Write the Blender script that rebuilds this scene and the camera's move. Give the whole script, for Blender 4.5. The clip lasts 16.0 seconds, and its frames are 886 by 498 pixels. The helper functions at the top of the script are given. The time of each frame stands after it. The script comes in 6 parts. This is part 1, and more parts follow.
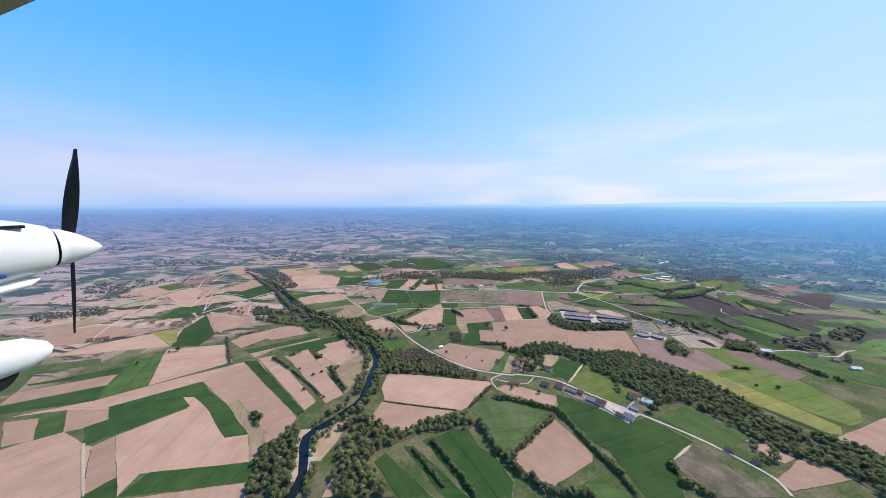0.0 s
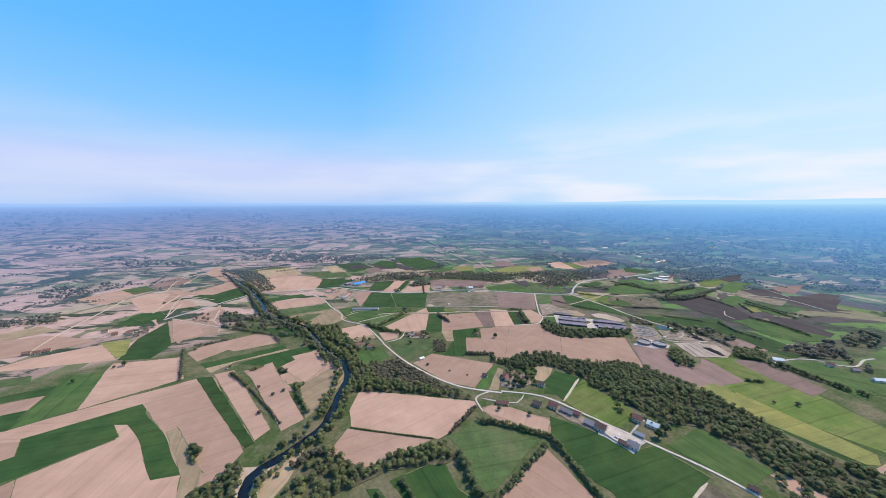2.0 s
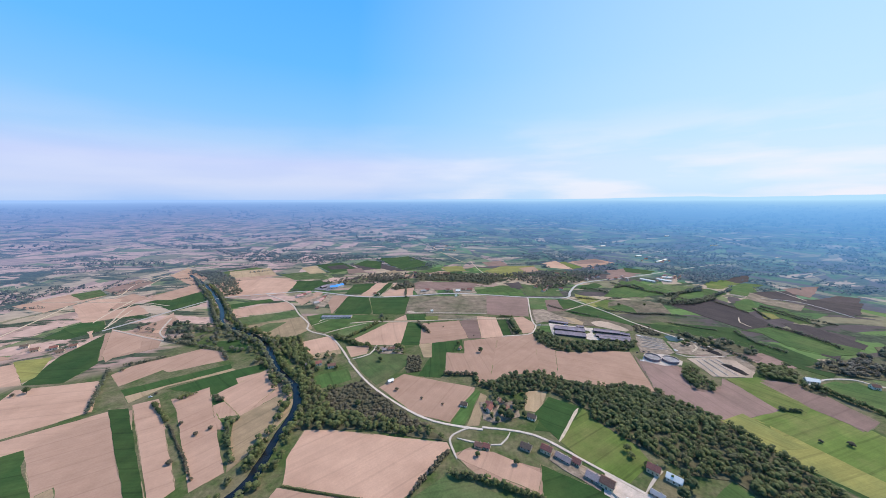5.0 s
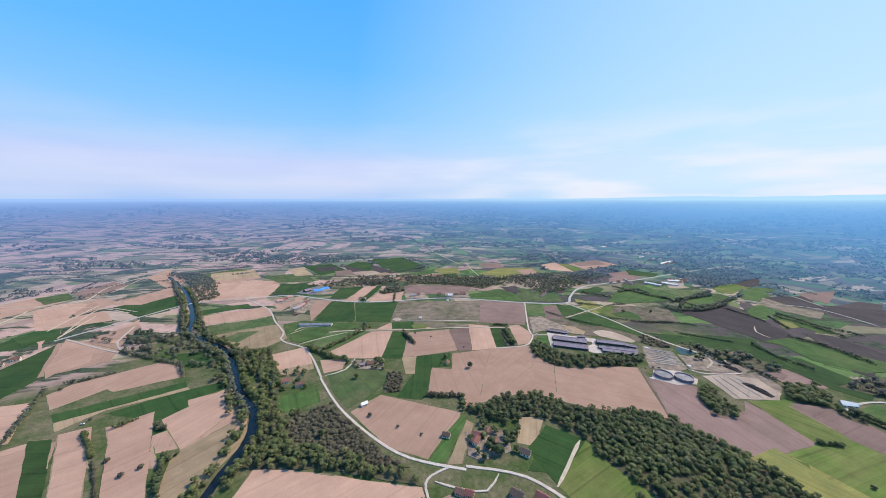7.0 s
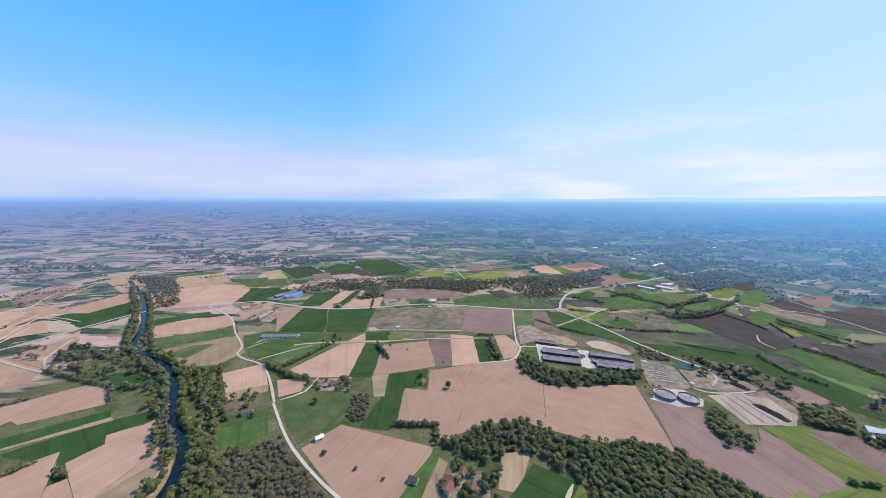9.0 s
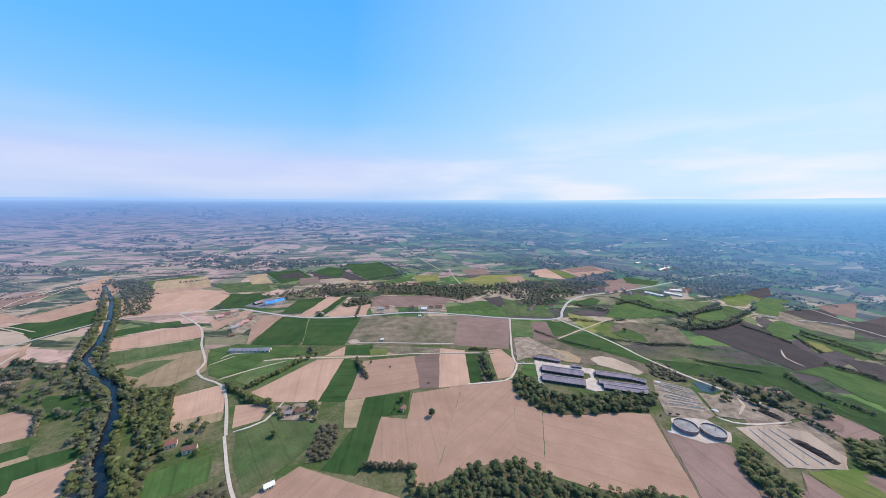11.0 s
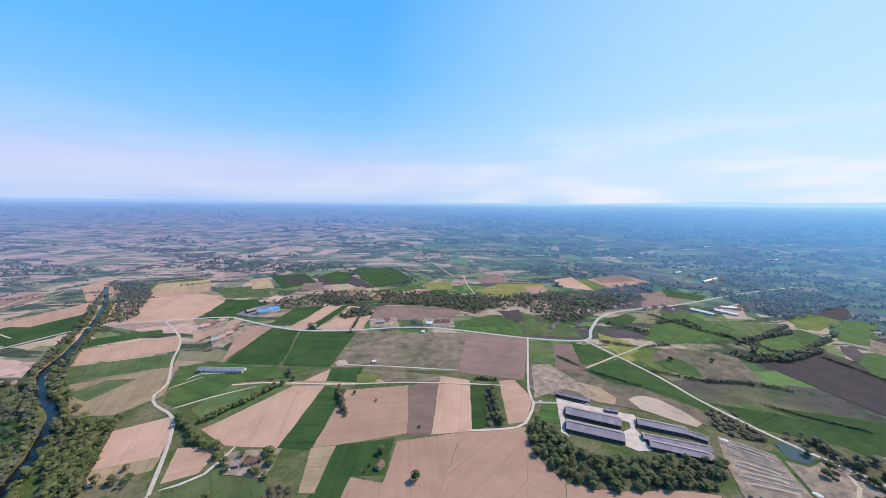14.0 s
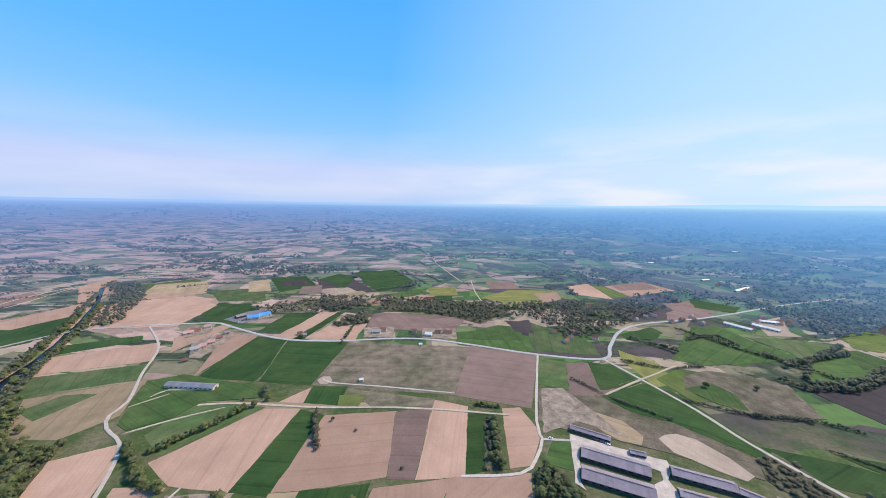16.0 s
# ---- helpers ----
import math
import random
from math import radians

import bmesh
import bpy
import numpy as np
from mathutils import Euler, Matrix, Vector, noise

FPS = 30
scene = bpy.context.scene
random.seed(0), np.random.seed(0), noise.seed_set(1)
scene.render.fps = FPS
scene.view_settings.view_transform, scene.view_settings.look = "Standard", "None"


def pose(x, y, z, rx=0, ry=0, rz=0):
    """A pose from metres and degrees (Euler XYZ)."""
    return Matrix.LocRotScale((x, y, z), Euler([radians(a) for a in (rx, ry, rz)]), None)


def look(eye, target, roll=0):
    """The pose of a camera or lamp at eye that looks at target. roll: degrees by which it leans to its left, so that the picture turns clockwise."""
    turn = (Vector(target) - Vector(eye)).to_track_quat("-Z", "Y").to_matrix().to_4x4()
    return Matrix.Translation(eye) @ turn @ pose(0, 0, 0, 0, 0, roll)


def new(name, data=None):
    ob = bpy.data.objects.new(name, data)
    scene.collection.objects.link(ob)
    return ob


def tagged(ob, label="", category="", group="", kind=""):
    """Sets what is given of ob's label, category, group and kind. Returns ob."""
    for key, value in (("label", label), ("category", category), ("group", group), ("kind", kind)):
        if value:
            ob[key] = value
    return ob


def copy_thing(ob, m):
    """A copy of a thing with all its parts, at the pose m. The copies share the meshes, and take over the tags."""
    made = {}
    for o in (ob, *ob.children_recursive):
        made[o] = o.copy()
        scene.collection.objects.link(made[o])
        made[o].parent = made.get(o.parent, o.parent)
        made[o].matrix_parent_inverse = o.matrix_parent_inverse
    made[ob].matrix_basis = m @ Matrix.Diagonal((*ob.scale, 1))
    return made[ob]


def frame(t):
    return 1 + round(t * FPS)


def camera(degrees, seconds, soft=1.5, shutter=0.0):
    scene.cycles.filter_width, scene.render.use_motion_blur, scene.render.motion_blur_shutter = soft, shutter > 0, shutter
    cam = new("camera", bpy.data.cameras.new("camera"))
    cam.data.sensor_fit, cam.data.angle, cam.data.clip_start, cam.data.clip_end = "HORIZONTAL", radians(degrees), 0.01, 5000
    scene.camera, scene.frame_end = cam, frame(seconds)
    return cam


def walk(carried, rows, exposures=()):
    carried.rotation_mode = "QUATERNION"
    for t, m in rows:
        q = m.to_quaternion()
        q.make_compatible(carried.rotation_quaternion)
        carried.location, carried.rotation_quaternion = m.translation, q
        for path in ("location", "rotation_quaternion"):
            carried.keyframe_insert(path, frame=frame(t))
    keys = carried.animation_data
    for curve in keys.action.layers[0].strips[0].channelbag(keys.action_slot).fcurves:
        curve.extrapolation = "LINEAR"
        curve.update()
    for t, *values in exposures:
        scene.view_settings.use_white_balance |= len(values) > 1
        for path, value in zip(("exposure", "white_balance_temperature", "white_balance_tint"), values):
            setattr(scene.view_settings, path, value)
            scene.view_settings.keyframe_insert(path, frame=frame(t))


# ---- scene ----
cam = camera(107.8, 16.0, soft=0.8)
PATH = [
    (0, look((0.0, 0.0, 270.0), (0.0, 990.6, 133.3), -0.13)),
    (1.5, look((17.4, 46.8, 265.9), (30.1, 1036.9, 125.9), -0.17)),
    (2.5, look((29.1, 77.4, 263.2), (49.0, 1067.0, 120.5), -0.19)),
    (3.5, look((41.0, 107.6, 260.7), (67.5, 1096.7, 116.0), -0.22)),
    (4.2, look((49.3, 128.5, 258.8), (77.4, 1117.2, 111.8), -0.23)),
    (6.3, look((74.3, 190.6, 253.5), (98.9, 1178.9, 103.1), -0.15)),
    (7, look((82.7, 211.5, 252.0), (110.4, 1199.8, 102.2), -0.09)),
    (8, look((94.6, 241.2, 249.8), (132.3, 1229.2, 100.0), 0.01)),
    (9, look((106.8, 270.7, 247.7), (160.7, 1258.1, 98.7), 0.20)),
    (11.3, look((133.8, 338.0, 243.2), (184.1, 1326.4, 99.8), 0.29)),
    (12.5, look((147.0, 373.7, 240.6), (168.3, 1363.7, 101.5), 0.42)),
    (13.2, look((154.4, 394.6, 239.0), (157.3, 1385.2, 101.6), 0.41)),
    (14, look((162.6, 418.6, 237.1), (144.4, 1409.3, 101.8), 0.48)),
    (14.5, look((167.6, 433.6, 235.9), (138.3, 1424.0, 101.3), 0.56)),
    (16, look((182.3, 478.5, 232.8), (123.6, 1468.2, 102.5), 0.76)),
]
walk(cam, PATH)

# ---- daylight ----
SUN_AZ, SUN_EL = radians(62), radians(50)
sun_data = bpy.data.lights.new("sun", "SUN")
sun_data.energy, sun_data.angle, sun_data.color = 4.3, radians(0.6), (1.0, 0.9, 0.78)
sun = new("sun", sun_data)
sun_dir = Vector((math.sin(SUN_AZ) * math.cos(SUN_EL), math.cos(SUN_AZ) * math.cos(SUN_EL), math.sin(SUN_EL)))
sun.matrix_world = look(sun_dir * 900, (0, 0, 0))

world = bpy.data.worlds.new("sky")
scene.world = world
world.use_nodes = True
wn, wl = world.node_tree.nodes, world.node_tree.links
wn.clear()


def wmath(op, a, b=None, clamp=False):
    n = wn.new("ShaderNodeMath")
    n.operation, n.use_clamp = op, clamp
    for i, v in enumerate((a, b)):
        if v is None:
            continue
        if isinstance(v, (int, float)):
            n.inputs[i].default_value = v
        else:
            wl.new(v, n.inputs[i])
    return n.outputs[0]


def wmix(fac, a, b):
    n = wn.new("ShaderNodeMix")
    n.data_type = "RGBA"
    for i, v in ((0, fac), (6, a), (7, b)):
        if isinstance(v, (int, float, tuple)):
            n.inputs[i].default_value = v
        else:
            wl.new(v, n.inputs[i])
    return n.outputs[2]


sky = wn.new("ShaderNodeTexSky")
sky.sky_type, sky.sun_disc = "NISHITA", False
sky.sun_elevation, sky.sun_rotation = SUN_EL, SUN_AZ
sky.air_density, sky.dust_density, sky.ozone_density = 1.0, 1.2, 2.5
scaled = wn.new("ShaderNodeVectorMath")
scaled.operation = "SCALE"
scaled.inputs[3].default_value = 0.1
wl.new(sky.outputs[0], scaled.inputs[0])
tc = wn.new("ShaderNodeTexCoord")
sep = wn.new("ShaderNodeSeparateXYZ")
wl.new(tc.outputs["Generated"], sep.inputs[0])
X, Y, Z = sep.outputs
# spring haze: milky lilac low down, azure higher, paler towards the sun
ramp = wn.new("ShaderNodeValToRGB")
wl.new(Z, ramp.inputs[0])
el = ramp.color_ramp.elements
el[0].position, el[0].color = 0.0, (0.40, 0.61, 1.0, 1)
el[1].position, el[1].color = 0.75, (0.06, 0.30, 0.85, 1)
for p, c in ((0.045, (0.62, 0.72, 1.0)), (0.10, (0.59, 0.69, 1.02)), (0.15, (0.40, 0.66, 1.03)), (0.22, (0.26, 0.61, 1.05)), (0.34, (0.14, 0.53, 1.06)), (0.5, (0.09, 0.46, 1.06))):
    e = el.new(p)
    e.color = (*c, 1)
side = wmath("ADD", wmath("MULTIPLY", X, math.sin(SUN_AZ)), wmath("MULTIPLY", Y, math.cos(SUN_AZ)))
glow = wn.new("ShaderNodeMapRange")
glow.inputs[1].default_value, glow.inputs[2].default_value = 0.25, 1.05
wl.new(side, glow.inputs[0])
pale = wmix(wmath("MULTIPLY", glow.outputs[0], 0.8), ramp.outputs[0], (0.66, 0.90, 1.06, 1))
stretch = wn.new("ShaderNodeMapping")
stretch.inputs["Scale"].default_value = (1.6, 1.6, 9.0)
wl.new(tc.outputs["Generated"], stretch.inputs[0])
cloud = wn.new("ShaderNodeTexNoise")
cloud.inputs["Scale"].default_value, cloud.inputs["Detail"].default_value = 1.7, 7
wl.new(stretch.outputs[0], cloud.inputs[0])
cmask = wn.new("ShaderNodeMapRange")
cmask.inputs[1].default_value, cmask.inputs[2].default_value = 0.42, 0.60
wl.new(cloud.outputs[0], cmask.inputs[0])
low = wn.new("ShaderNodeMapRange")
low.inputs[1].default_value, low.inputs[2].default_value = 0.24, 0.07
wl.new(Z, low.inputs[0])
veil = wmath("MULTIPLY", wmath("MULTIPLY", cmask.outputs[0], low.outputs[0]), wmath("ADD", wmath("MULTIPLY", glow.outputs[0], 0.9), 0.2))
veiled = wmix(veil, pale, (0.88, 0.91, 1.03, 1))
mixed = wmix(0.93, scaled.outputs[0], veiled)
back = wn.new("ShaderNodeBackground")
wl.new(mixed, back.inputs[0])
back.inputs[1].default_value = 1.0
wout = wn.new("ShaderNodeOutputWorld")
wl.new(back.outputs[0], wout.inputs[0])


# ---- materials ----
class Tree:
    """A small builder of node materials."""

    def __init__(self, name):
        self.mat = bpy.data.materials.new(name)
        self.mat.use_nodes = True
        self.n, self.l = self.mat.node_tree.nodes, self.mat.node_tree.links
        self.bsdf = self.n["Principled BSDF"]
        self.bsdf.inputs["Specular IOR Level"].default_value = 0.2
        self.coord = self.n.new("ShaderNodeTexCoord").outputs["Object"]

    def put(self, socket, v):
        if isinstance(v, (int, float)):
            socket.default_value = v
        elif isinstance(v, tuple):
            socket.default_value = (*v, 1) if len(v) == 3 and len(socket.default_value) == 4 else v
        else:
            self.l.new(v, socket)

    def mapping(self, scale=(1, 1, 1), turn=0.0, src=None):
        m = self.n.new("ShaderNodeMapping")
        m.inputs["Scale"].default_value, m.inputs["Rotation"].default_value = scale, (0, 0, turn)
        self.l.new(src or self.coord, m.inputs[0])
        return m.outputs[0]

    def noise(self, scale, detail=4, vec=None, rough=0.55):
        t = self.n.new("ShaderNodeTexNoise")
        t.inputs["Scale"].default_value, t.inputs["Detail"].default_value, t.inputs["Roughness"].default_value = scale, detail, rough
        self.l.new(vec or self.coord, t.inputs[0])
        return t.outputs[0]

    def math(self, op, a, b=0.0, clamp=False):
        m = self.n.new("ShaderNodeMath")
        m.operation, m.use_clamp = op, clamp
        self.put(m.inputs[0], a)
        self.put(m.inputs[1], b)
        return m.outputs[0]

    def span(self, v, a, b, c=0.0, d=1.0):
        m = self.n.new("ShaderNodeMapRange")
        for i, x in enumerate((v, a, b, c, d)):
            self.put(m.inputs[i], x)
        return m.outputs[0]

    def mix(self, f, a, b, blend="MIX"):
        m = self.n.new("ShaderNodeMix")
        m.data_type, m.blend_type = "RGBA", blend
        for i, x in ((0, f), (6, a), (7, b)):
            self.put(m.inputs[i], x)
        return m.outputs[2]

    def shade(self, col, v):
        """col times the grey value v."""
        c = self.n.new("ShaderNodeCombineColor")
        for i in range(3):
            self.put(c.inputs[i], v)
        return self.mix(1.0, col, c.outputs[0], "MULTIPLY")

    def done(self, col, rough=0.9, bump=None, height=0.3, metal=0.0):
        self.put(self.bsdf.inputs["Base Color"], col)
        self.put(self.bsdf.inputs["Roughness"], rough)
        self.bsdf.inputs["Metallic"].default_value = metal
        if bump is not None:
            b = self.n.new("ShaderNodeBump")
            b.inputs["Strength"].default_value, b.inputs["Distance"].default_value = 0.6, height
            self.l.new(bump, b.inputs["Height"])
            self.l.new(b.outputs[0], self.bsdf.inputs["Normal"])
        return self.mat


def crop_material(name, col, other, streak, spots, speck=0.12):
    """Field soil or crop: drill streaks along the long side, damp patches, fine grain."""
    t = Tree(name)
    info = t.n.new("ShaderNodeObjectInfo").outputs["Random"]
    shift = t.n.new("ShaderNodeVectorMath")
    t.l.new(t.coord, shift.inputs[0])
    off = t.n.new("ShaderNodeCombineXYZ")
    t.l.new(t.math("MULTIPLY", info, 900.0), off.inputs[0])
    t.l.new(t.math("MULTIPLY", info, 370.0), off.inputs[1])
    t.l.new(off.outputs[0], shift.inputs[1])
    at = shift.outputs[0]
    wide = t.noise(1.0, 3, t.mapping((0.003, 0.11, 1), 0, at))
    fine = t.noise(1.0, 3, t.mapping((0.012, 0.55, 1), 0, at))
    patch = t.noise(0.018, 5, at, 0.6)
    grain = t.noise(0.5, 5, at, 0.7)
    c = t.mix(t.span(patch, 0.42, 0.68), col, other)
    v = t.math("ADD", t.span(wide, 0.25, 0.75, 1 - streak, 1 + streak), t.span(fine, 0.25, 0.75, -streak * 0.8, streak * 0.8))
    v = t.math("ADD", v, t.span(grain, 0.25, 0.75, -speck, speck))
    v = t.math("MULTIPLY", v, t.span(info, 0.0, 1.0, 0.80, 1.12))
    v = t.math("MULTIPLY", v, t.span(t.noise(0.06, 4, at), 0.3, 0.7, 1 - spots, 1 + spots))
    # wheel tracks every dozen metres or so, with uneven spacing
    sxyz = t.n.new("ShaderNodeSeparateXYZ")
    t.l.new(at, sxyz.inputs[0])
    lane = t.math("ADD", t.math("MULTIPLY", sxyz.outputs[1], 0.038), t.math("MULTIPLY", t.noise(0.006, 1, at), 0.5))
    near = t.math("ABSOLUTE", t.math("SUBTRACT", t.math("FRACT", lane), 0.5))
    v = t.math("MULTIPLY", v, t.math("SUBTRACT", 1.0, t.math("MULTIPLY", t.span(near, 0.05, 0.025), streak * 1.5)))
    return t.done(t.shade(c, v), 0.95, t.math("ADD", fine, grain), 0.25)


CROPS = {
    "tan": (crop_material("bare_soil", (0.45, 0.272, 0.187), (0.385, 0.228, 0.155), 0.06, 0.06, 0.08), "pale pinkish-tan bare ploughed farm field"),
    "brown": (crop_material("brown_soil", (0.25, 0.155, 0.125), (0.20, 0.128, 0.10), 0.08, 0.08), "greyish-brown harrowed farm field"),
    "dark": (crop_material("dark_soil", (0.075, 0.055, 0.052), (0.055, 0.042, 0.042), 0.1, 0.08), "dark freshly ploughed farm field"),
    "green": (crop_material("young_wheat", (0.030, 0.066, 0.016), (0.054, 0.086, 0.022), 0.13, 0.16), "dark green field of young wheat in drill rows"),
    "meadow": (crop_material("meadow_grass", (0.060, 0.106, 0.027), (0.090, 0.124, 0.036), 0.14, 0.18), "bright green spring meadow"),
    "grass": (crop_material("rough_grass", (0.075, 0.112, 0.036), (0.125, 0.13, 0.055), 0.1, 0.2, 0.25), "olive-green rough pasture"),
    "olive": (crop_material("olive_grass", (0.105, 0.145, 0.029), (0.165, 0.165, 0.050), 0.14, 0.16), "yellowish-green hay meadow with mown streaks"),
    "yellow": (crop_material("rape_bloom", (0.26, 0.23, 0.065), (0.19, 0.19, 0.058), 0.12, 0.12), "yellow flowering rapeseed field"),
    "straw": (crop_material("dry_stubble", (0.37, 0.255, 0.15), (0.28, 0.20, 0.115), 0.1, 0.12), "straw-coloured stubble field"),
    "fallow": (crop_material("fallow_ground", (0.205, 0.152, 0.105), (0.115, 0.105, 0.058), 0.08, 0.35, 0.35), "mottled grey-brown fallow land"),
    "sand": (crop_material("pale_sand", (0.46, 0.335, 0.245), (0.38, 0.275, 0.195), 0.06, 0.1), "pale sandy lot"),
}


def plain(name, col, rough=0.8, vary=0.15, scale=0.6, metal=0.0, spec=0.2):
    t = Tree(name)
    info = t.n.new("ShaderNodeObjectInfo").outputs["Random"]
    v = t.math("MULTIPLY", t.span(t.noise(scale, 5), 0.3, 0.7, 1 - vary, 1 + vary), t.span(t.noise(scale * 9, 3), 0.3, 0.7, 1 - vary * 0.5, 1 + vary * 0.5))
    v = t.math("MULTIPLY", v, t.span(info, 0.0, 1.0, 0.88, 1.1))
    t.bsdf.inputs["Specular IOR Level"].default_value = spec
    return t.done(t.shade(col, v), rough, metal=metal)


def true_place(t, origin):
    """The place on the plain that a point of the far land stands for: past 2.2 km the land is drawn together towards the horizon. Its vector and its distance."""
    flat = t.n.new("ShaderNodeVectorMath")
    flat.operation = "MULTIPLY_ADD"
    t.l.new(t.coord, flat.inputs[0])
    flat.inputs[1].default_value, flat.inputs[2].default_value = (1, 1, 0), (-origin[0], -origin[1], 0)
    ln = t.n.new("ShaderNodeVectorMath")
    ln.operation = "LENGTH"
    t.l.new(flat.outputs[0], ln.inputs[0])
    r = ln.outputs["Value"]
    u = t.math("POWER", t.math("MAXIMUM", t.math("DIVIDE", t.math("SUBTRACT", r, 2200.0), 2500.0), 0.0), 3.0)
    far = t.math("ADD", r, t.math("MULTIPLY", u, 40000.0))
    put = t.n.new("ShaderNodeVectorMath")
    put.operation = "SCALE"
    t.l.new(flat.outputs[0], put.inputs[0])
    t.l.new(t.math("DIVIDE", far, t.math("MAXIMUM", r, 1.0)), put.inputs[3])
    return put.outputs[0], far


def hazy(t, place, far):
    """Blue haze glow mixed into far materials, thicker and paler towards the sun."""
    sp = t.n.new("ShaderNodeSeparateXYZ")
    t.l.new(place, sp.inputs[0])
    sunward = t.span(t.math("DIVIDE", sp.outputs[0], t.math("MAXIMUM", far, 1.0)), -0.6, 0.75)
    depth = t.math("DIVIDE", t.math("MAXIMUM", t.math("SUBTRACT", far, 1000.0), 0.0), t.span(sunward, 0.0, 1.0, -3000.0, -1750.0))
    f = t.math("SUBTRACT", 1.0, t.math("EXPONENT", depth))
    haze_glow = t.mix(sunward, (0.15, 0.29, 0.65), (0.15, 0.41, 0.83))
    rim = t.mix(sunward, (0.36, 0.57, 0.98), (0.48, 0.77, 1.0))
    haze_glow = t.mix(t.span(far, 3500.0, 24000.0), haze_glow, rim)
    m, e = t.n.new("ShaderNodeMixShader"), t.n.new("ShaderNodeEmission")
    t.put(e.inputs[0], haze_glow)
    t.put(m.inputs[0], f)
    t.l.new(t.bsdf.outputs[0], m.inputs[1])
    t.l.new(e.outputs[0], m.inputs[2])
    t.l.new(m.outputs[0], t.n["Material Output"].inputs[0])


def foliage(name, a, b, c):
    """Leaf clumps that differ clump by clump and tree by tree; far_ kinds glow with haze."""
    t = Tree(name)
    isl = t.n.new("ShaderNodeNewGeometry").outputs["Random Per Island"]
    col = t.mix(t.span(t.noise(0.035, 3), 0.35, 0.65), a, b)
    col = t.mix(t.math("MULTIPLY", t.span(t.noise(0.11, 2), 0.5, 0.72), 0.8), col, c)
    col = t.mix(t.math("MULTIPLY", t.span(t.noise(0.075, 4), 0.54, 0.66), 0.55), col, (0.105, 0.090, 0.056))
    v = t.math("MULTIPLY", t.span(isl, 0, 1, 0.66, 1.3), t.span(t.noise(0.16, 3), 0.3, 0.7, 0.78, 1.2))
    t.done(t.shade(col, v), 0.8)
    # far foliage: haze glow mixed into the leaves, growing with distance
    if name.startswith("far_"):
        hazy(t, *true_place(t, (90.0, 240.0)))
    return t.mat


LEAF = foliage("spring_leaves", (0.076, 0.090, 0.031), (0.100, 0.112, 0.038), (0.150, 0.145, 0.050))
DARK_LEAF = foliage("wood_leaves", (0.062, 0.078, 0.032), (0.080, 0.094, 0.036), (0.125, 0.125, 0.048))
TWIG = foliage("bare_twigs", (0.095, 0.076, 0.050), (0.088, 0.080, 0.046), (0.115, 0.102, 0.060))
# far foliage: paler, bluer base colours with the haze put in
FAR_HAZED_LEAF = foliage("far_hazed_leaves", (0.080, 0.088, 0.054), (0.096, 0.098, 0.060), (0.118, 0.116, 0.072))
FAR_HAZED_TWIG = foliage("far_hazed_twigs", (0.108, 0.092, 0.074), (0.098, 0.092, 0.066), (0.125, 0.118, 0.085))
BARK = plain("bark", (0.10, 0.08, 0.06), 0.95, 0.3)
GRAVEL = plain("gravel", (0.50, 0.41, 0.33), 0.95, 0.14, 0.2)
ASPHALT = plain("worn_asphalt", (0.42, 0.38, 0.35), 0.9, 0.1, 0.15)
SAND = plain("sand_track", (0.50, 0.39, 0.28), 0.95, 0.16, 0.2)
CONCRETE = plain("concrete", (0.52, 0.415, 0.34), 0.9, 0.2, 0.12)
FOREST_FLOOR = plain("forest_floor", (0.105, 0.092, 0.050), 0.95, 0.35, 0.12)
DIRT = plain("stony_dirt", (0.27, 0.20, 0.145), 0.95, 0.45, 0.09)
# barn walls: colour darkened to carry the shadow on their near sides
BARN_SHADE = plain("barn_boards_painted_shade", (0.11, 0.095, 0.09), 0.9, 0.25, 0.5)
PAVED = plain("purplish_paving", (0.22, 0.195, 0.20), 0.9, 0.2, 0.1)
DARK_EARTH = plain("dark_earth", (0.06, 0.045, 0.038), 0.95, 0.3, 0.3)
WALLS = {"white": plain("white_render", (0.72, 0.59, 0.46), 0.85, 0.08), "cream": plain("cream_render", (0.56, 0.43, 0.30), 0.85, 0.1), "grey": plain("grey_block", (0.36, 0.30, 0.25), 0.9, 0.15)}
ROOFS = {"red": plain("red_tile", (0.26, 0.105, 0.08), 0.85, 0.2, 0.8), "brown": plain("brown_tile", (0.20, 0.105, 0.075), 0.85, 0.2, 0.8), "dark": plain("dark_tile", (0.14, 0.095, 0.07), 0.85, 0.2, 0.8),
         "grey": plain("fibre_cement", (0.35, 0.26, 0.24), 0.85, 0.2, 0.8), "white": plain("white_sheet", (0.78, 0.72, 0.64), 0.7, 0.06), "bluegrey": plain("blue_sheet", (0.42, 0.38, 0.36), 0.8, 0.1), "pink": plain("pink_tile", (0.55, 0.30, 0.26), 0.85, 0.15),
         "slate": plain("weathered_sheet", (0.315, 0.245, 0.255), 0.85, 0.14, 0.25), "blue": plain("blue_roof_sheet", (0.10, 0.33, 0.75), 0.5, 0.08), "panel": plain("panel_roof", (0.23, 0.22, 0.24), 0.6, 0.06)}
GLASS = plain("window_glass", (0.03, 0.035, 0.045), 0.1, 0.05, spec=0.5)
WOOD = plain("door_wood", (0.16, 0.09, 0.05), 0.7, 0.2)
TANK = plain("tank_panels", (0.24, 0.18, 0.185), 0.75, 0.15, 0.4)
SLURRY = plain("slurry_crust", (0.25, 0.22, 0.21), 0.6, 0.3, 0.15)


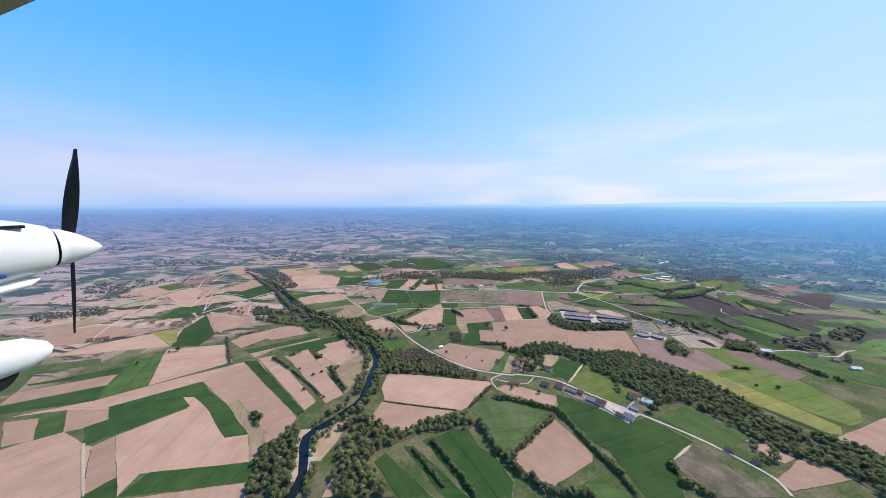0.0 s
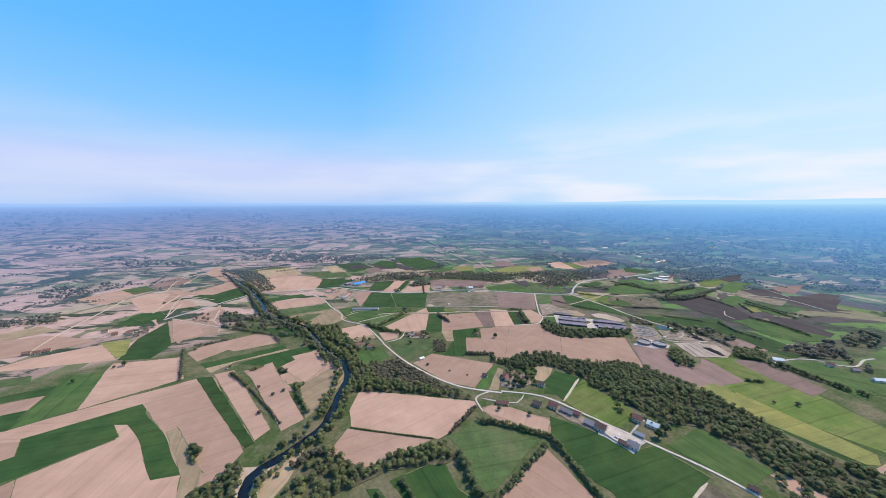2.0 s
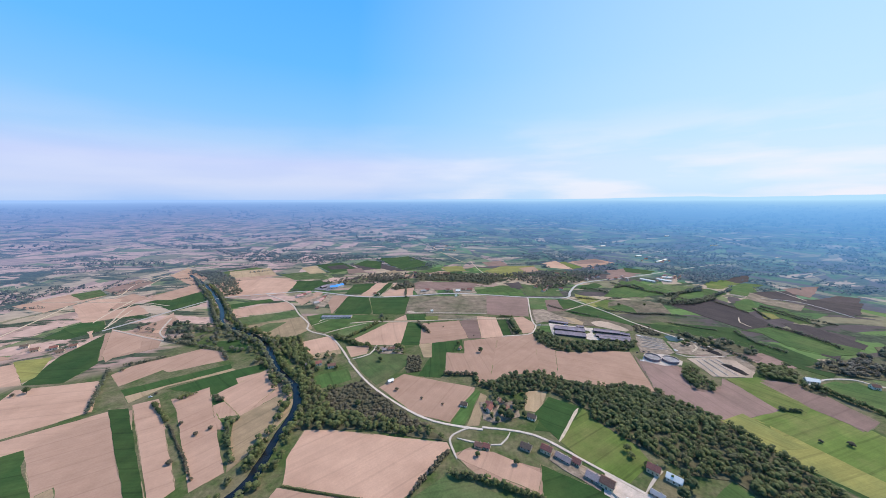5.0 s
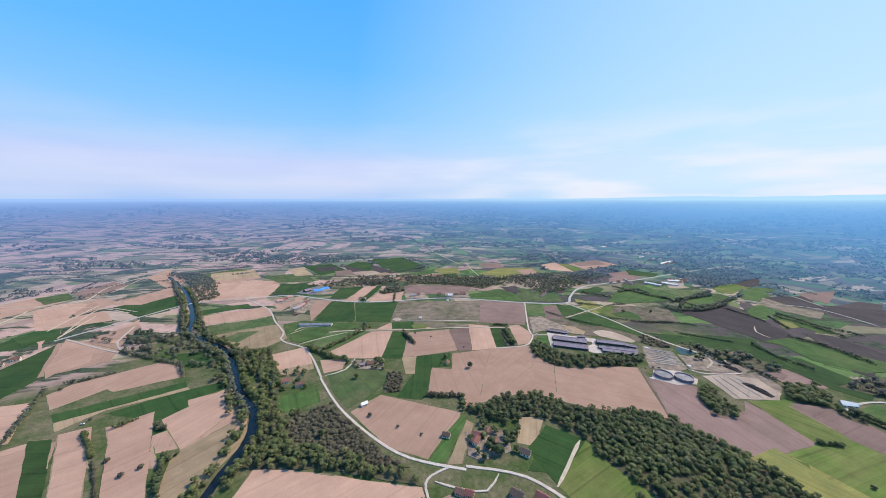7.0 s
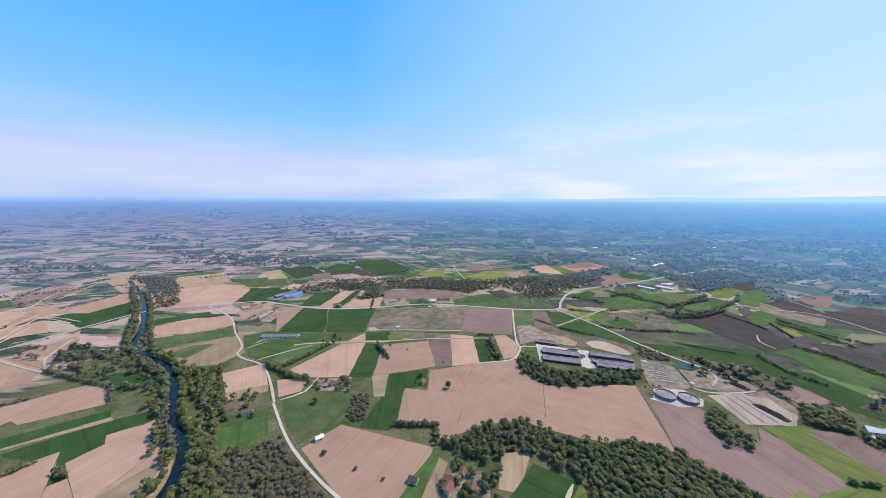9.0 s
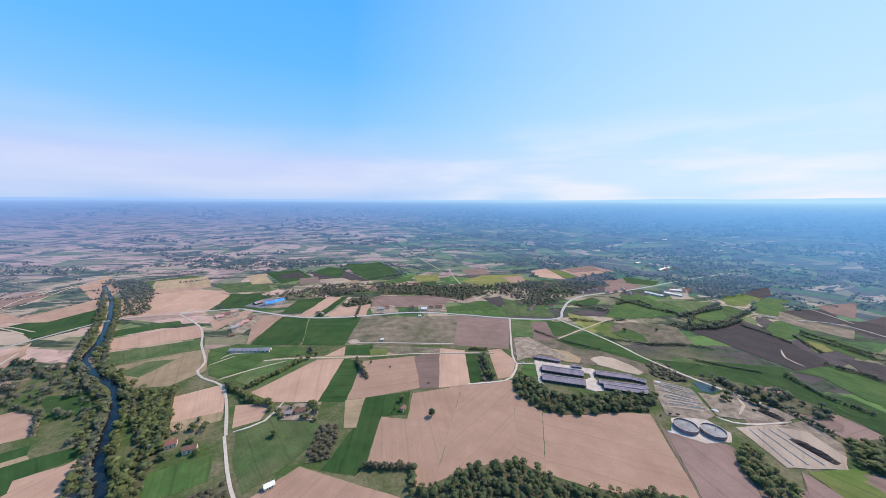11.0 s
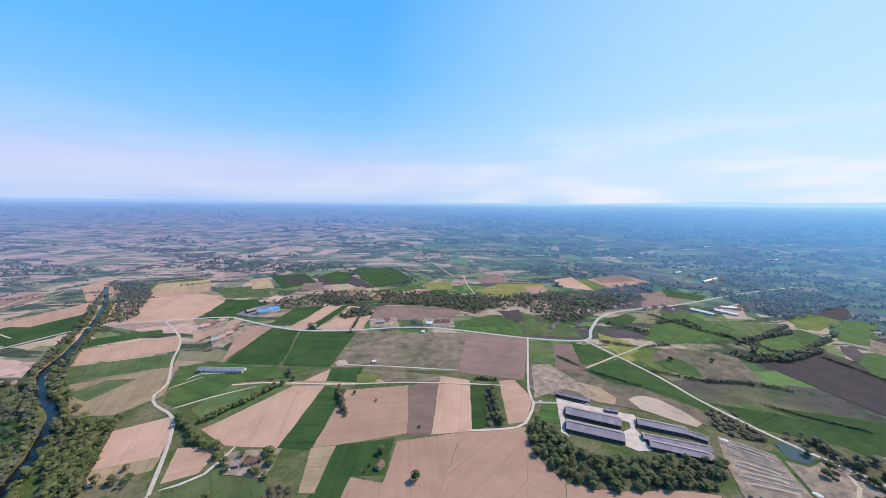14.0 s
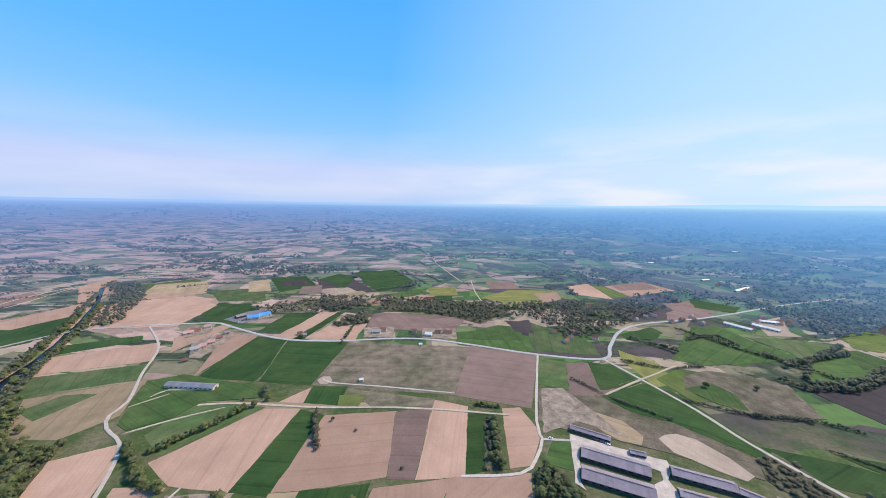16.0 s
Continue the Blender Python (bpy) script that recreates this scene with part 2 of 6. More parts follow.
def water_material():
    t = Tree("river_water")
    t.bsdf.inputs["Specular IOR Level"].default_value = 0.5
    t.bsdf.inputs["IOR"].default_value = 1.33
    return t.done(t.mix(t.span(t.noise(0.03, 3), 0.4, 0.6), (0.008, 0.010, 0.013), (0.012, 0.014, 0.016)), 0.25, t.noise(0.5, 3), 0.05)


WATER = water_material()
POND_WATER = plain("pond_water", (0.016, 0.050, 0.062), 0.3, 0.15, 0.05)


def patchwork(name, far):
    """Unmapped farmland: strip parcels, hedges and woods at real size; the far one gets a blue haze glow mixed in."""
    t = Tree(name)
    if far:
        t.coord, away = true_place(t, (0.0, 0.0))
    warp = t.n.new("ShaderNodeTexNoise")
    warp.inputs["Scale"].default_value = 0.0016
    t.l.new(t.coord, warp.inputs[0])
    bent = t.n.new("ShaderNodeVectorMath")
    bent.operation = "MULTIPLY_ADD"
    t.l.new(warp.outputs["Color"], bent.inputs[0])
    bent.inputs[1].default_value = (420, 420, 0)
    t.l.new(t.coord, bent.inputs[2])

    def parcels(sx, sy, turn):
        v = t.n.new("ShaderNodeTexVoronoi")
        v.distance = "CHEBYCHEV"
        t.l.new(t.mapping((1 / sx, 1 / sy, 0), turn, bent.outputs[0]), v.inputs["Vector"])
        v.inputs["Scale"].default_value, v.inputs["Randomness"].default_value = 1.0, 0.75
        r = t.n.new("ShaderNodeValToRGB")
        r.color_ramp.interpolation = "CONSTANT"
        e = r.color_ramp.elements
        cols = ((0.0, (0.47, 0.30, 0.235)), (0.17, (0.33, 0.215, 0.17)), (0.30, (0.38, 0.28, 0.19)), (0.42, (0.20, 0.17, 0.10)), (0.53, (0.15, 0.17, 0.07)), (0.66, (0.062, 0.115, 0.036)), (0.78, (0.11, 0.175, 0.05)), (0.90, (0.085, 0.064, 0.062)))
        e[0].color = (*cols[0][1], 1)
        e[1].position, e[1].color = cols[1][0], (*cols[1][1], 1)
        for p, c in cols[2:]:
            x = e.new(p)
            x.color = (*c, 1)
        g = t.n.new("ShaderNodeSeparateColor")
        t.l.new(v.outputs["Color"], g.inputs[0])
        drift = t.n.new("ShaderNodeSeparateXYZ")
        t.l.new(t.coord, drift.inputs[0])
        t.l.new(t.math("ADD", t.math("MULTIPLY", g.outputs[0], 0.78), t.span(drift.outputs[0], -700.0, 480.0, -0.16, 0.38)), r.inputs[0])
        return r.outputs[0]

    a, b = parcels(230, 46, 0.35), parcels(60, 190, 0.2)
    pick = t.math("GREATER_THAN", t.noise(0.0022, 1), 0.5)
    col = t.mix(pick, a, b)
    hedge = t.noise(1.0, 4, t.mapping((0.004, 0.022, 0), 0.35, bent.outputs[0]), 0.65)
    trees = t.math("MAXIMUM", t.span(hedge, 0.55, 0.585), t.span(t.noise(0.006, 6, None, 0.7), 0.54, 0.58))
    col = t.mix(trees, col, t.shade((0.050, 0.064, 0.036), t.span(t.noise(0.09, 3), 0.3, 0.7, 0.5, 1.5)))
    col = t.shade(col, t.span(t.noise(0.05, 5), 0.3, 0.7, 0.8, 1.2))
    if not far:
        # the mapped country nearby: rough grass with bare earth showing
        ln = t.n.new("ShaderNodeVectorMath")
        ln.operation = "LENGTH"
        t.l.new(t.coord, ln.inputs[0])
        rough = t.mix(t.span(t.noise(0.02, 6, None, 0.65), 0.42, 0.6), (0.062, 0.088, 0.024), (0.16, 0.132, 0.072))
        rough = t.shade(rough, t.span(t.noise(0.25, 5, None, 0.7), 0.3, 0.7, 0.65, 1.35))
        edge = t.math("ADD", ln.outputs["Value"], t.math("MULTIPLY", t.noise(0.004, 2), 400.0))
        col = t.mix(t.span(edge, 880.0, 960.0), rough, col)
    t.done(col, 0.95)
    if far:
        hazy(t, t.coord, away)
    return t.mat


GROUND = patchwork("farmland", False)
DISTANCE = patchwork("haze_glow_distance", True)


# ---- mesh helpers ----
def link_mesh(name, verts, faces, material, parent=None, label="", smooth=False):
    me = bpy.data.meshes.new(name)
    me.from_pydata(verts, [], faces)
    me.materials.append(material)
    if smooth:
        me.polygons.foreach_set("use_smooth", [True] * len(me.polygons))
    ob = new(name, me)
    if parent is not None:
        ob.parent = parent
    if label:
        tagged(ob, label)
    return ob


def box(x0, y0, z0, x1, y1, z1):
    v = [(x, y, z) for z in (z0, z1) for x, y in ((x0, y0), (x1, y0), (x1, y1), (x0, y1))]
    return v, [(3, 2, 1, 0), (4, 5, 6, 7), (0, 1, 5, 4), (1, 2, 6, 5), (2, 3, 7, 6), (3, 0, 4, 7)]


def thing(name, x, y, rot, label, category, group="", z=0.0):
    e = new(name)
    e.matrix_world = pose(x, y, z + land(x, y), 0, 0, rot)
    return tagged(e, label, category, group)

# ---- the land ----
CX, CY = 90.0, 240.0


def land(x, y):
    """The height of the land: flat near the river, low hills further out, rising to the eye's level at the horizon."""
    r = math.hypot(x - CX, y - CY)
    if r < 1500:
        return 0.0
    w = min(1.0, (r - 1500) / 900)
    w = w * w * (3 - 2 * w)
    hills = 14 + 26 * noise.noise((x * 0.0012, y * 0.0017, 2.0)) + 10 * noise.noise((x * 0.0035, y * 0.0045, 5.0))
    far = r + 40000 * max(0.0, (r - 2200) / 2500) ** 3
    rise = 268 * (1 - r / far) / (1 - 4700 / 44700)
    hills *= w * r / far
    if r > 4560:
        deg = math.degrees(math.atan2(x - CX, y - CY))
        top = 5 * math.exp(-((deg - 8) / 3) ** 2) + 22 * math.exp(-((deg - 37) / 7) ** 2) + 26 * math.exp(-((deg - 55) / 8) ** 2)
        hills += min(1.0, (r - 4560) / 130) * (top * (1 + 0.35 * noise.noise((deg * 0.4, 1.5, 0))) + 2 * noise.noise((deg * 0.25, 7.5, 0)))
    return max(0.0, hills) + rise


def ring_sheet(name, radii, material, label, kind, closed):
    n = 360
    verts, faces = ([(0.0, 0.0, 0.0)] if closed else []), []
    base = len(verts)
    for r in radii:
        for k in range(n):
            a = 2 * math.pi * k / n
            x, y = r * math.sin(a), r * math.cos(a)
            verts.append((x, y, land(x + CX, y + CY)))
    if closed:
        faces += [(0, base + (k + 1) % n, base + k) for k in range(n)]
    for i in range(len(radii) - 1):
        for k in range(n):
            p, q = base + i * n + k, base + i * n + (k + 1) % n
            faces.append((p, q, q + n, p + n))
    ob = link_mesh(name, verts, faces, material, smooth=True)
    ob.location = (CX, CY, 0)
    return tagged(ob, label, "land", kind=kind)


ring_sheet("ground", (60, 200, 500, 800, 1150), GROUND, "farmland of strip fields, hedges and meadows", "structure", True)
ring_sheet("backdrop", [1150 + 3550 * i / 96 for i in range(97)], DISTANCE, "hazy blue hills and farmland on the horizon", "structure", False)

field_count = 0
FAR_FIELDS = []


def outline(points, step, jitter, seed):
    """The outline with slightly uneven edges."""
    rng = random.Random(seed)
    out = []
    for i, p in enumerate(points):
        q = points[(i + 1) % len(points)]
        n = max(1, min(14, int(math.dist(p, q) / step)))
        for k in range(n):
            w = k / n
            j = jitter if k else jitter * 0.4
            out.append((p[0] + (q[0] - p[0]) * w + rng.uniform(-j, j), p[1] + (q[1] - p[1]) * w + rng.uniform(-j, j)))
    return out


def slab(name, points, z, material):
    """A low slab over that outline, with its long side along its own x axis."""
    i = max(range(len(points)), key=lambda k: math.dist(points[k], points[(k + 1) % len(points)]))
    p, q = points[i], points[(i + 1) % len(points)]
    ang = math.atan2(q[1] - p[1], q[0] - p[0])
    cx, cy = sum(a for a, b in points) / len(points), sum(b for a, b in points) / len(points)
    m = Matrix.Translation((cx, cy, 0)) @ Matrix.Rotation(ang, 4, "Z")
    inv = m.inverted()
    ring = [inv @ Vector((x, y, 0)) for x, y in points]
    bm = bmesh.new()
    top = [bm.verts.new((v.x, v.y, z)) for v in ring]
    low = [bm.verts.new((v.x, v.y, -0.1)) for v in ring]
    f = bm.faces.new(top)
    f.normal_update()
    if f.normal.z < 0:
        f.normal_flip()
    for k in range(len(top)):
        bm.faces.new((top[k - 1], top[k], low[k], low[k - 1]))
    bmesh.ops.triangulate(bm, faces=[f])
    me = bpy.data.meshes.new(name)
    bm.to_mesh(me)
    bm.free()
    me.materials.append(material)
    ob = new(name, me)
    ob.matrix_world = m
    return ob


def field(kind, *points):
    global field_count
    field_count += 1
    far = max(math.hypot(x, y) for x, y in points) > 1100
    if far:
        FAR_FIELDS.append(points)
    mx, my = sum(p[0] for p in points) / len(points), sum(p[1] for p in points) / len(points)
    grow = [1 + 1.6 / max(8.0, math.dist(p, (mx, my))) for p in points]
    points = [(mx + (p[0] - mx) * g, my + (p[1] - my) * g) for p, g in zip(points, grow)]
    ob = slab("field", outline(points, 14, 1.6 if far else 0.7, field_count), 0.08 + 0.0016 * field_count, CROPS[kind][0])
    if not far and kind in ("tan", "brown", "green", "straw"):
        margin(ob, points, field_count)
    return tagged(ob, CROPS[kind][1], "field", "fields", kind="structure")


def margin(ob, points, seed):
    """Broken grassy baulks along the edges of a field."""
    rng = random.Random(seed + 4000)
    inv, z = ob.matrix_world.inverted(), 0.081 + 0.0016 * seed
    verts, faces = [], []
    for i, p in enumerate(points):
        q = points[(i + 1) % len(points)]
        d = math.dist(p, q)
        if d < 8:
            continue
        ux, uy = (q[0] - p[0]) / d, (q[1] - p[1]) / d
        s, n = 0.0, rng.uniform(0.25, 0.6)
        while s < d:
            run = rng.uniform(9, 40)
            e = min(d, s + run)
            if rng.random() < 0.45:
                m = max(1, int((e - s) / 5))
                for k in range(m + 1):
                    w, c = n * rng.uniform(0.35, 1.0), rng.uniform(-0.4, 0.4)
                    x, y = p[0] + ux * (s + (e - s) * k / m), p[1] + uy * (s + (e - s) * k / m)
                    for side in (c + w, c - w):
                        v = inv @ Vector((x - uy * side, y + ux * side, 0))
                        verts.append((v.x, v.y, z))
                    if k:
                        b = len(verts) - 4
                        faces.append((b + 1, b + 3, b + 2, b))
            s = e
    if faces:
        tagged(link_mesh("grass_baulk", verts, faces, CROPS[rng.choice(("grass", "grass", "straw", "olive"))][0], ob), kind="stuff")


def ribbon(name, width, points, z, material, wobble=0.0):
    """A strip of that width along a smoothed line."""
    pts = [Vector((*p, 0)) for p in points]
    line = []
    for i in range(len(pts) - 1):
        a, b, c, d = pts[max(i - 1, 0)], pts[i], pts[i + 1], pts[min(i + 2, len(pts) - 1)]
        n = max(2, int((c - b).length / 12))
        for k in range(n):
            u = k / n
            line.append(0.5 * ((2 * b) + (c - a) * u + (2 * a - 5 * b + 4 * c - d) * u * u + (3 * b - a - 3 * c + d) * u ** 3))
    line.append(pts[-1])
    verts, faces = [], []
    for i, p in enumerate(line):
        d = (line[min(i + 1, len(line) - 1)] - line[max(i - 1, 0)]).normalized()
        side = Vector((-d.y, d.x, 0))
        for s in (1, -1):
            w = width * (0.5 + wobble * noise.noise((p.x * 0.02, p.y * 0.02, s)) + 0.6 * wobble * noise.noise((p.x * 0.11, p.y * 0.11, s)))
            if i in (0, len(line) - 1) and width < 2.9:
                w *= 0.35
            q = p + side * s * w
            verts += [(q.x, q.y, z), (q.x, q.y, -0.1)]
    for i in range(len(line) - 1):
        a, b = 4 * i, 4 * i + 4
        faces += [(a + 2, b + 2, b, a), (a, b, b + 1, a + 1), (a + 3, b + 3, b + 2, a + 2)]
    return link_mesh(name, verts, faces, material)


road_count = 0
WAYS = []


def road(width, kind, *points):
    global road_count
    road_count += 1
    WAYS.extend((p, q, width / 2 + 2.5) for p, q in zip(points, points[1:]))
    material, label = {"asphalt": (ASPHALT, "worn pale asphalt country road"), "gravel": (GRAVEL, "pale gravel lane between fields"), "sand": (SAND, "sandy farm track")}[kind]
    ob = ribbon("road" if kind == "asphalt" else "lane", width, points, 0.62 + 0.004 * road_count, material, {"asphalt": 0.06, "gravel": 0.13, "sand": 0.3}[kind])
    return tagged(ob, label, "road", kind="structure")


def yard(kind, *points):
    global field_count
    field_count += 1
    material = {"concrete": CONCRETE, "paved": PAVED, "dirt": DIRT, "sand": CROPS["sand"][0]}[kind]
    label = {"concrete": "pale concrete farmyard", "paved": "purplish-grey paved storage yard", "dirt": "rough stony dirt yard", "sand": "bare sandy building lot"}[kind]
    return tagged(slab("yard", outline(points, 8, 0.8, field_count), 0.56 + 0.003 * (field_count % 12), material), label, "yard", kind="structure")


def pond(z, *points):
    ob = slab("pond", outline(points, 5, 0.5, 9), 0.63, POND_WATER)
    return tagged(ob, "small blue farm pond beside the lane", "pond", kind="structure")


# ---- trees ----
PHI = (1 + 5 ** 0.5) / 2
ICO_V = np.array([(-1, PHI, 0), (1, PHI, 0), (-1, -PHI, 0), (1, -PHI, 0), (0, -1, PHI), (0, 1, PHI), (0, -1, -PHI), (0, 1, -PHI), (PHI, 0, -1), (PHI, 0, 1), (-PHI, 0, -1), (-PHI, 0, 1)]) / (1 + PHI * PHI) ** 0.5
ICO_F = np.array([(0, 11, 5), (0, 5, 1), (0, 1, 7), (0, 7, 10), (0, 10, 11), (1, 5, 9), (5, 11, 4), (11, 10, 2), (10, 7, 6), (7, 1, 8), (3, 9, 4), (3, 4, 2), (3, 2, 6), (3, 6, 8), (3, 8, 9), (4, 9, 5), (2, 4, 11), (6, 2, 10), (8, 6, 7), (9, 8, 1)])
OCT_V = np.array([(1, 0, 0), (-1, 0, 0), (0, 1, 0), (0, -1, 0), (0, 0, 1), (0, 0, -1)], float)
OCT_F = np.array([(0, 2, 4), (2, 1, 4), (1, 3, 4), (3, 0, 4), (2, 0, 5), (1, 2, 5), (3, 1, 5), (0, 3, 5)])


def raw_mesh(name, verts, tris, material, normals=None):
    me = bpy.data.meshes.new(name)
    me.vertices.add(len(verts))
    me.vertices.foreach_set("co", np.ascontiguousarray(verts, dtype=np.float32).ravel())
    me.loops.add(len(tris) * 3)
    me.loops.foreach_set("vertex_index", np.ascontiguousarray(tris, dtype=np.int32).ravel())
    me.polygons.add(len(tris))
    me.polygons.foreach_set("loop_start", np.arange(0, len(tris) * 3, 3, dtype=np.int32))
    me.update(calc_edges=True)
    if normals is not None:
        me.polygons.foreach_set("use_smooth", [True] * len(tris))
        me.normals_split_custom_set_from_vertices(normals)
    me.materials.append(material)
    return me


def crowns(spots, clumps, rng, coarse=False, airy=1.0):
    """Vertices, triangles and soft normals of tree crowns: many uneven clumps of leaves round each stem, with gaps."""
    bv, bf = (OCT_V, OCT_F) if coarse else (ICO_V, ICO_F)
    spots = np.asarray(spots, float)
    n = len(spots)
    x, y, h, r = spots.T
    a = rng.uniform(0, 2 * np.pi, (n, clumps))
    lift = rng.uniform(0, 1, (n, clumps)) ** 0.8
    reach = np.sqrt(rng.uniform(0.02, 1, (n, clumps))) * np.sqrt(np.clip(1.05 - (lift * 1.9 - 0.75) ** 2, 0.08, 1))
    px = x[:, None] + np.cos(a) * reach * r[:, None] * 0.82
    py = y[:, None] + np.sin(a) * reach * r[:, None] * 0.82
    pz = h[:, None] * (0.30 + 0.62 * lift)
    size = r[:, None] * rng.uniform(0.20, 0.46, (n, clumps)) * airy
    stretch = np.stack([rng.uniform(0.8, 1.3, (n, clumps)), rng.uniform(0.8, 1.3, (n, clumps)), rng.uniform(0.6, 1.0, (n, clumps))], -1)
    v = bv[None, None] * (1 + rng.uniform(-0.28, 0.28, (n, clumps, len(bv), 1))) * stretch[:, :, None] * size[:, :, None, None]
    t = rng.uniform(0, 6.3, (n, clumps, 1))
    vx = v[..., 0] * np.cos(t) - v[..., 1] * np.sin(t)
    vy = v[..., 0] * np.sin(t) + v[..., 1] * np.cos(t)
    own = np.stack([vx, vy, v[..., 2]], -1)
    own = own / np.linalg.norm(own, axis=-1, keepdims=True)
    v = np.stack([vx + px[..., None], vy + py[..., None], v[..., 2] + pz[..., None]], -1)
    out = (v - np.stack([x, y, h * 0.5], -1)[:, None, None]) / np.stack([r, r, h * 0.5], -1)[:, None, None]
    soft = out * 0.9 + own * 0.4 + np.array((0, 0, 0.35))
    soft = soft / np.linalg.norm(soft, axis=-1, keepdims=True)
    f = (bf[None] + (np.arange(n * clumps) * len(bv))[:, None, None]).reshape(-1, 3)
    return v.reshape(-1, 3), f, soft.reshape(-1, 3)


def stems(spots):
    """A tapered three-sided stem for each tree."""
    spots = np.asarray(spots, float)
    n = len(spots)
    k = np.array([0, 2.1, 4.2])
    ring = np.stack([np.cos(k), np.sin(k)], -1)
    out = []
    for z, w in ((0.0, 0.075), (0.7, 0.03)):
        xy = spots[:, None, :2] + ring[None] * (spots[:, 3] * w)[:, None, None]
        zz = np.repeat((spots[:, 2] * z)[:, None, None], 3, 1)
        out.append(np.concatenate([xy, zz], -1))
    v = np.stack(out, 1).reshape(-1, 3)
    f = np.array([(0, 1, 4), (0, 4, 3), (1, 2, 5), (1, 5, 4), (2, 0, 3), (2, 3, 5)])
    return v, (f[None] + (np.arange(n) * 6)[:, None, None]).reshape(-1, 3)


def clear_of_ways(spots):
    """Drops the trees that would stand on a road or in the river."""
    out = []
    for s in spots:
        for (ax, ay), (bx, by), w in WAYS:
            dx, dy = bx - ax, by - ay
            u = max(0.0, min(1.0, ((s[0] - ax) * dx + (s[1] - ay) * dy) / (dx * dx + dy * dy + 1e-6)))
            if abs(s[0] - ax - u * dx) + abs(s[1] - ay - u * dy) < (w + s[3] * 0.55) * 1.2:
                break
        else:
            out.append(s)
    return out


def grove(name, spots, material, label, category, seed, clumps=12, coarse=False, airy=1.0):
    spots = spots if coarse else clear_of_ways(spots)
    if not len(spots):
        return None
    rng = np.random.RandomState(seed)
    v, f, soft = crowns(spots, clumps if coarse else max(5, clumps // 2), rng, coarse, airy * (1.0 if coarse else 1.05))
    if not coarse:
        v2, f2, soft2 = crowns([(x, y, h * 1.06, r * 1.16) for x, y, h, r in spots], clumps * 5, rng, True, 0.40)
        v, f, soft = np.concatenate([v, v2]), np.concatenate([f, f2 + len(v)]), np.concatenate([soft, soft2])
    ob = new(name, raw_mesh(name, v, f, material, soft))
    tagged(ob, label, category, kind="stuff")
    if not coarse:
        v, f = stems(spots)
        s = new("stems", raw_mesh("stems", v, f, BARK))
        s.parent = ob
        tagged(s, kind="stuff")
    return ob


def inside(x, y, poly):
    hit = False
    for i in range(len(poly)):
        (ax, ay), (bx, by) = poly[i - 1], poly[i]
        if (ay > y) != (by > y) and x < (bx - ax) * (y - ay) / (by - ay) + ax:
            hit = not hit
    return hit


SCRUB = []
wood_count = 0


def wood(kind, *points, keep=0.88):
    """A wood over that outline; trees get coarser with distance."""
    global wood_count
    wood_count += 1
    rng = random.Random(wood_count)
    earlier = list(SCRUB)
    if kind == "bare":
        SCRUB.append(points)
    xs, ys = [p[0] for p in points], [p[1] for p in points]
    dist = math.hypot(sum(xs) / len(xs) - 90, sum(ys) / len(ys) - 240)
    step = 6.2 if dist < 450 else 7.5 if dist < 800 else 9 if dist < 1400 else 14
    if kind == "bare":
        step *= 0.72
    spots, y = [], min(ys)
    while y < max(ys):
        x = min(xs)
        while x < max(xs):
            px, py = x + rng.uniform(-0.45, 0.45) * step, y + rng.uniform(-0.45, 0.45) * step
            if inside(px, py, points) and rng.random() < keep and not any(inside(px, py, s) for s in earlier):
                big = 1 + 0.45 * noise.noise((px * 0.03, py * 0.03, 0)) + rng.uniform(-0.2, 0.25)
                spots.append((px, py, (2.6 if kind == "bare" else 6.6) * big * step ** 0.25 / 1.5, step * rng.uniform(0.42, 0.78) * (0.7 + 0.3 * big)))
            x += step
        y += step
    if keep > 0.5 and dist < 960:
        tagged(slab("forest_floor", outline(points, 9, 1.5, wood_count), 0.49 + 0.0016 * wood_count, FOREST_FLOOR), "dark leaf-littered forest floor", "ground", kind="structure")
    label = {"leafy": "mixed wood in fresh and dark spring green", "bare": "brownish scrub not yet in leaf"}[kind]
    mat = TWIG if kind == "bare" else (DARK_LEAF if wood_count % 3 == 1 else LEAF) if dist < 640 else (FAR_HAZED_TWIG, FAR_HAZED_LEAF)[wood_count % 2]
    return grove("woodland" if kind == "leafy" else "scrub", spots, mat, label, "woodland", wood_count, 11 if dist < 450 else 8 if dist < 800 else 7, dist > 900)


hedge_count = 0


def hedge(width, *points):
    global hedge_count
    hedge_count += 1
    rng = random.Random(500 + hedge_count)
    spots = []
    for (ax, ay), (bx, by) in zip(points, points[1:]):
        n = max(2, int(2.3 * math.dist((ax, ay), (bx, by)) / (width * 0.5)))
        for k in range(n):
            if noise.noise((ax + k * 0.21, ay, 3.0)) > 0.32:
                continue
            u = (k + rng.random()) / n
            w = width * rng.uniform(0.5, 1.3)
            spots.append((ax + (bx - ax) * u + rng.gauss(0, width * 0.16), ay + (by - ay) * u + rng.gauss(0, width * 0.16), w * rng.uniform(0.7, 1.1), w * 0.5))
    far = math.dist(points[0], (CX, CY)) > 620
    spots = clear_of_ways(spots)
    return grove("hedgerow", spots, FAR_HAZED_LEAF if far else (LEAF, DARK_LEAF, TWIG)[(hedge_count * 7) % 5 % 3], "uneven hedgerow of bushes and small trees", "hedge", 500 + hedge_count, 7 if far else 5, far)


